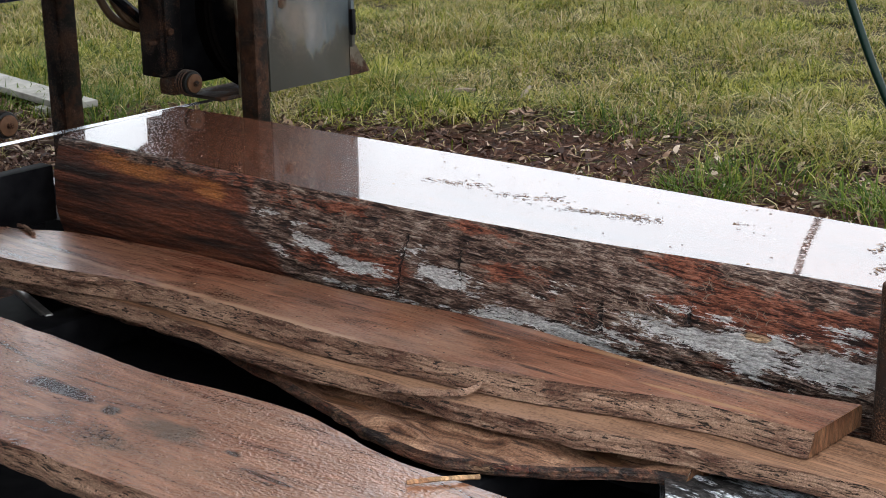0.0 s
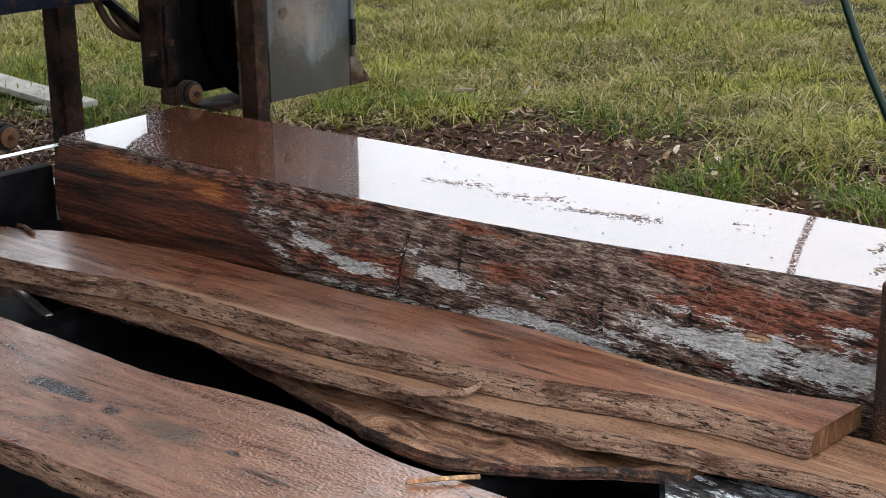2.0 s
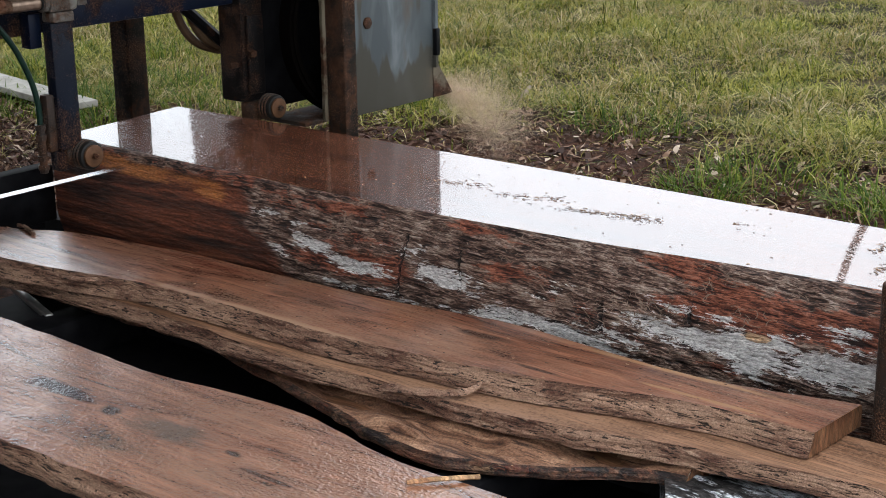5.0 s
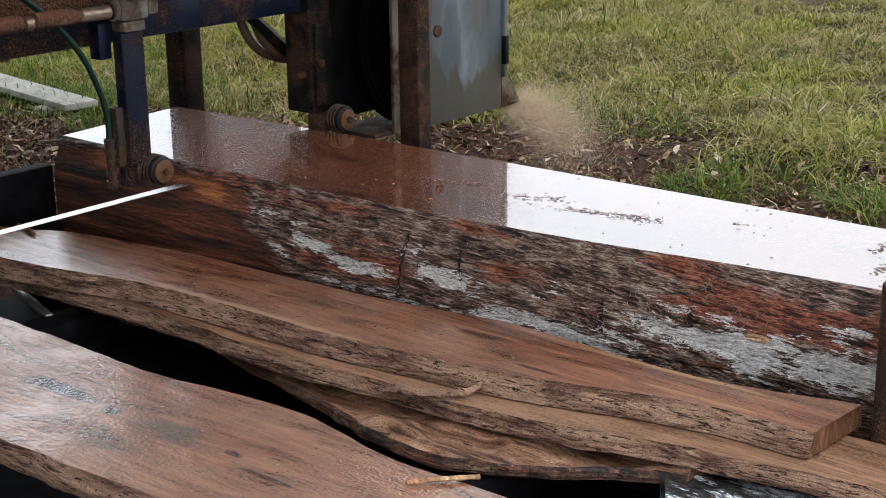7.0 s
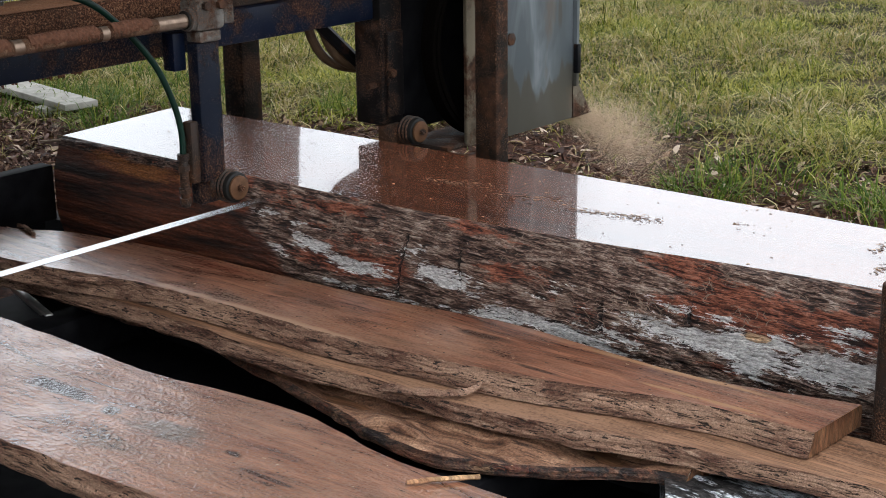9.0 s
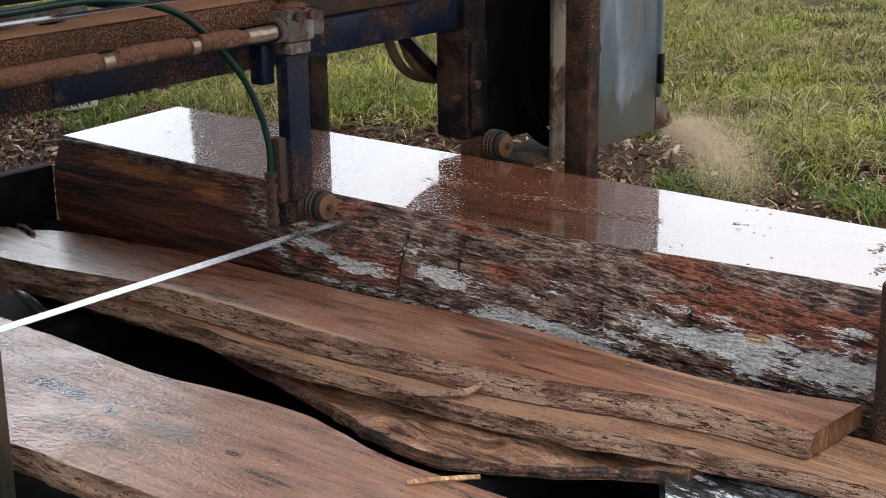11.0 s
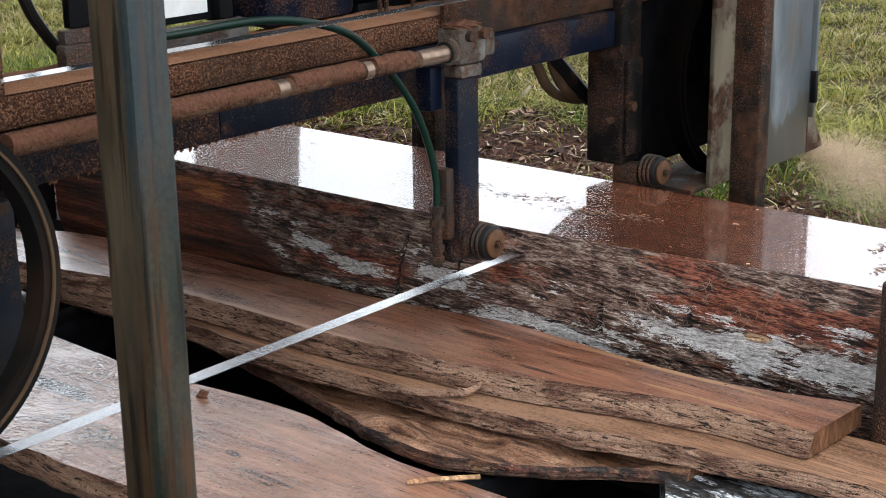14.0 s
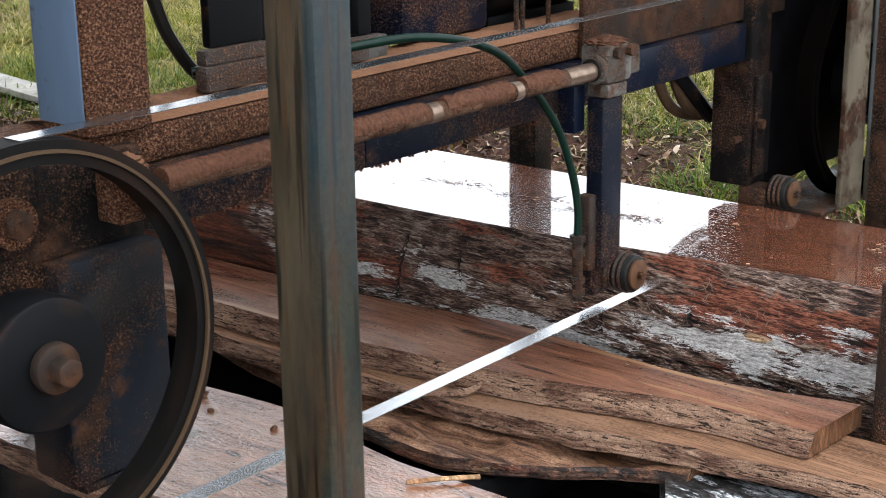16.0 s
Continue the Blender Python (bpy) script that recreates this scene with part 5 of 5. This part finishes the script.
    wn_ = band_wheel(h, 1.065, 0.905, M_TYRE, M_WHEEL)
    # The far wheel takes the shade-dark copy; the near one keeps its own colours.
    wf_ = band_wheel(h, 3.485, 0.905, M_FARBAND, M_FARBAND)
    # Far bearing box
    part("bearing_box", box((-3.835, 3.10, 0.697), (-3.735, 3.19, 1.6), 0.006), M_GRIME, h, "dark blue steel upright, dusted at its foot")
    part("bearing_strip", box((-3.7345, 3.115, 0.72), (-3.722, 3.18, 0.96), 0.004), M_GRIME, h)
    part("box_bolt", rod((-3.7215, 3.125, 0.845), (-3.71, 3.125, 0.845), 0.013, None, 6), M_RUST, h)
    part("box_bolt", rod((-3.76, 3.0995, 0.81), (-3.76, 3.07, 0.81), 0.009, None, 6), M_RUST, h)
    part("far_roller_mount", box((-3.76, 3.105, 0.645), (-3.691, 3.175, 0.6965), 0.006), M_RUST, h)
    guide_roller(h, -3.69, 3.145, 0.686, "ribbed black guide roller behind the log")
    part("brace", hose([(-3.9, 2.97, 1.027), (-3.9, 3.1, 0.918), (-3.9, 3.21, 0.826)], 0.018, 8, 4), M_BLACK, h)
    for dx, k in ((0, 0.0), (0.03, 0.025)):
        part("drive_hose", hose([(-3.95 + dx, 3.0 + k, 1.1), (-3.95 + dx, 3.05 + k, 0.93), (-3.95 + dx, 3.14 + k, 0.845), (-3.95 + dx, 3.3, 0.82 + k), (-3.95 + dx, 3.4, 0.9)], 0.014, 10, 8), M_TYRE, h, "brown, dust-filmed drive hose")
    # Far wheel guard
    # Back sheet in the shade-dark black, so the guard's inside looks unlit.
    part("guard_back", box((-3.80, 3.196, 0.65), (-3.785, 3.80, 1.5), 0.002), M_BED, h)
    part("guard_top", box((-3.80, 3.196, 1.501), (-3.565, 3.83, 1.515), 0.002), M_PANEL, h)
    part("guard_side", box((-3.80, 3.801, 0.72), (-3.565, 3.815, 1.5), 0.002), M_PANEL, h)
    part("guard_floor", box((-3.78, 3.22, 0.618), (-3.6, 3.80, 0.63), 0.002), M_RUST, h)
    part("guard_strip", box((-3.605, 3.30, 0.62), (-3.592, 3.418, 1.5), 0.003), M_TANPLATE, h, "tan stained steel strip")
    part("guard_door", box((-3.59, 3.42, 0.62), (-3.578, 3.80, 1.5), 0.003), M_PANEL, h, "chalky grey sheet steel guard door")
    part("door_hinge", box((-3.5775, 3.80, 0.76), (-3.56, 3.818, 0.85), 0.003), M_BLACK, h)
    ch = bmesh.new()
    pts = [(3.802, 0.765), (3.902, 0.622), (3.86, 0.62), (3.802, 0.619)]
    a = [ch.verts.new((-3.578, *p)) for p in pts]
    b = [ch.verts.new((-3.70, *p)) for p in pts]
    for k in range(3):
        ch.faces.new((a[k], a[k + 1], b[k + 1], b[k]))
    ch.faces.new(a)
    ch.faces.new(b[::-1])
    part("chute", ch, M_TANPLATE, h, "rusty sawdust chute", smooth=False)
    # Gear on top of the beam
    part("box_base", box((-3.878, 1.56, 1.15), (-3.85, 1.985, 1.19), 0.004), M_GREYSTEEL, h)
    part("box_flange", box((-3.878, 1.565, 1.1905), (-3.855, 1.70, 1.215), 0.003), M_GREYSTEEL, h)
    part("box_post", box((-3.885, 1.585, 1.2155), (-3.865, 1.70, 1.7), 0.004), M_BLACK, h)
    part("box_panel", box((-3.94, 1.701, 1.191), (-3.89, 1.93, 1.7), 0.004), M_BLACK, h)
    part("white_label", box((-3.8895, 1.76, 1.205), (-3.886, 1.915, 1.6), 0.001), M_WHITE, h, "scuffed white panel")
    part("box_post", box((-3.95, 1.931, 1.191), (-3.87, 1.965, 1.7), 0.004), M_BLACK, h)
    part("tank", box((-4.1, 2.07, 1.15), (-3.89, 2.33, 1.6), 0.02), M_BLUE, h, "dark blue tank")
    part("motor", rod((-4.02, 2.38, 1.28), (-4.02, 2.72, 1.28), 0.13, None, 36, None, 0.015), M_BLACK, h)
    for y in (2.345, 2.365, 2.45):
        part("stay_rod", rod((-3.84, y, 1.142), (-3.84, y, 1.7), 0.005, None, 8), M_RUST, h)
    part("motor_foot", box((-4.1, 2.4, 1.1), (-3.951, 2.7, 1.16), 0.004), M_BLACK, h)
    part("back_hose", hose([(-3.95, 1.5, 1.45), (-3.95, 1.545, 1.3), (-3.95, 1.58, 1.22), (-3.95, 1.648, 1.15), (-3.95, 1.75, 1.16)], 0.011, 10, 10), M_RUBBER, h)
    return h, wn_, wf_


def build_spray(seed, count):
    """A cloud of flying sawdust grains about the mouth of the chute."""
    rng = np.random.default_rng(seed)
    u = rng.random(count) ** 0.75
    c = np.stack([0.2 * u, 0.12 * u, -0.13 * u ** 1.6], 1) + rng.normal(0, 1, (count, 3)) * (0.014 + 0.055 * u)[:, None]
    corners = rng.normal(0, 1, (count, 4, 3))
    corners /= np.linalg.norm(corners, axis=2, keepdims=True)
    v = (c[:, None, :] + corners * rng.uniform(0.0003, 0.0011, (count, 1, 1))).reshape(-1, 3)
    i = np.arange(count)[:, None] * 4
    faces = np.concatenate([i + [0, 1, 2], i + [0, 2, 3], i + [0, 3, 1], i + [1, 3, 2]])
    me = bpy.data.meshes.new("sawdust_spray")
    me.from_pydata(v.tolist(), [], faces.tolist())
    me.materials.append(M_SPRAY)
    return tagged(new("sawdust_spray", me), "pale sawdust flying from the saw's chute", "sawdust", kind="stuff")


def build_kerf(log):
    """Lines of wet sawdust that come out of the cut as the blade passes."""
    made = []
    for k in range(32):
        x = -3.55 + 0.062 * k
        y = near_edge(x) + 0.012 - 0.02
        pts = [(x - 0.032, y + 0.001, 0.6165), (x, y, 0.6165), (x + 0.032, y + 0.001, 0.6165)]
        bm = hose(pts, 0.0035, 8, 8, 0.9)
        bmesh.ops.translate(bm, verts=bm.verts, vec=(0, 0.03, 0))
        made.append((x, part("kerf_sawdust", bm, M_SAWDUST, log)))
    return made


def build_sky_blockers():
    """Unseen plain walls and roof, added to keep sky light off the left side."""
    m = plain("dark_sky_blocker", (0.07, 0.055, 0.042), 0.85, 0, 0.5, 8, 0.3)
    single("sky_blocker_south", box((-8, -1.7, 0), (-1.9, -1.6, 2.6), 0.0), m, "unseen plain dark wall added to block sky light", "wall", (-5, -1.65, 0), kind="structure")
    single("sky_blocker_west", box((-8.1, -1.7, 0), (-8.001, 1.8, 2.6), 0.0), m, "unseen plain dark wall added to block sky light", "wall", (-8.05, 0.05, 0), kind="structure")
    single("sky_blocker_above", box((-8.1, -1.7, 2.601), (-1.9, 4.0, 2.67), 0.0), m, "unseen plain dark roof added to block sky light", "roof", (-5, 1.1, 2.601), kind="structure")


build_ground()
build_sky_blockers()
build_bed()
LOG = build_log()
KERF = build_kerf(LOG)
build_planks()
build_chips()
LOOSE_HOSE = build_loose_hose()
CLUMPS = build_clumps()
SPRAYS = [build_spray(s, 62000) for s in (21, 22)]
CARRIAGE = columns_and_frame()
HEAD, WHEEL_NEAR, WHEEL_FAR = build_head()
build_grass()
build_litter()
build_tree()


TRAVEL = [(0, 0), (2.5, 0), (3, 0.074), (3.5, 0.1401), (4, 0.2174), (6.5, 0.5895), (7, 0.6583), (7.5, 0.7252), (8, 0.7941), (8.5, 0.8678), (9, 0.9348), (11.5, 1.3101), (12, 1.3862), (12.5, 1.4652),
          (13, 1.5528), (13.5, 1.6435), (14, 1.7219), (14.5, 1.8199), (15, 1.9065), (15.5, 1.9871), (16, 2.0752)]
DROP = [(0, 0.034), (0.25, 0.024), (0.5, 0.0125), (0.75, 0.004), (1.0, 0.0), (2.5, 0), (16, 0)]


def travel(t):
    return float(np.interp(t, [a for a, _ in TRAVEL], [b for _, b in TRAVEL]))


def drop(t):
    return float(np.interp(t, [a for a, _ in DROP], [b for _, b in DROP]))


def motions():
    cx, cy, cz = ORIGIN[CARRIAGE]
    walk(CARRIAGE, [(t, pose(cx + s, cy, cz)) for t, s in TRAVEL])
    hx, hy, hz = ORIGIN[HEAD]
    times = sorted({t for t, _ in TRAVEL} | {t for t, _ in DROP})
    walk(HEAD, [(t, pose(hx + travel(t), hy, hz + drop(t))) for t in times])
    for wheel in (WHEEL_NEAR, WHEEL_FAR):
        o = ORIGIN[wheel] - ORIGIN[HEAD]
        walk(wheel, [(i / 30, pose(o.x, o.y, o.z, 67 * i)) for i in range(481)])
    # The hose sways, then is drawn along.
    gx, gy, gz = ORIGIN[LOOSE_HOSE]
    walk(LOOSE_HOSE, [(t, pose(gx + s, gy, gz)) for t, s in ((0, 0), (1.5, -0.022), (2.6, -0.022), (3.5, 0.03), (4.2, 0.075), (6.5, 0.36), (9, 0.62), (16, 1.7))])
    # Sawdust waits in the guard, then blows out of the chute once the cut begins.
    rng = random.Random(5)
    for k, cloud in enumerate(SPRAYS):
        rows = [(0, pose(-3.76, 3.42, 0.98)), (2.7 + 0.3 * k, pose(-3.76 + travel(2.7 + 0.3 * k), 3.42, 0.98)), (3.0 + 0.3 * k, pose(-3.66 + travel(3.0 + 0.3 * k), 3.82, 0.67))]
        t = 3.5 + 0.25 * k
        while t < 16:
            rows.append((t, pose(-3.62 + travel(t) + rng.uniform(-0.03, 0.05), 3.87 + rng.uniform(-0.02, 0.05), 0.625 + rng.uniform(-0.03, 0.02), rng.uniform(-9, 9), rng.uniform(-12, 12), rng.uniform(-14, 14))))
            t += 0.5
        rows.append((16, pose(-3.62 + travel(16), 3.88, 0.645)))
        walk(cloud, rows)
    # Clumps ride under the beam, then drop on the slab.
    for x, y, ob in CLUMPS:
        bx = -3.80
        t = min(15.2, float(np.interp(x - bx, [s for _, s in TRAVEL][1:], [t for t, _ in TRAVEL][1:])))
        held = [(q, pose(bx + travel(q), y, 0.986 + drop(q))) for q in sorted({0, 0.25, 0.5, 0.75, 1.0, *[c for c, _ in TRAVEL if 1 < c < t], t})]
        walk(ob, held + [(t + 0.2, pose(x, y, 0.8)), (t + 0.34, pose(x, y, 0.46)), (16, pose(x, y, 0.46))])
    # Each stretch of the cut fills with sawdust when the blade has gone by.
    px, ps = [s for _, s in TRAVEL], [t for t, _ in TRAVEL]
    for x, ob in KERF:
        s = x + 3.66
        t = float(np.interp(s, px[1:], ps[1:])) if s < 2.07 else 15.9
        t = min(max(t, 2.6), 15.6)
        walk(ob, [(0, pose(0, 0, 0)), (t, pose(0, 0, 0)), (t + 0.25, pose(0, -0.03, 0)), (16, pose(0, -0.03, 0))])


motions()
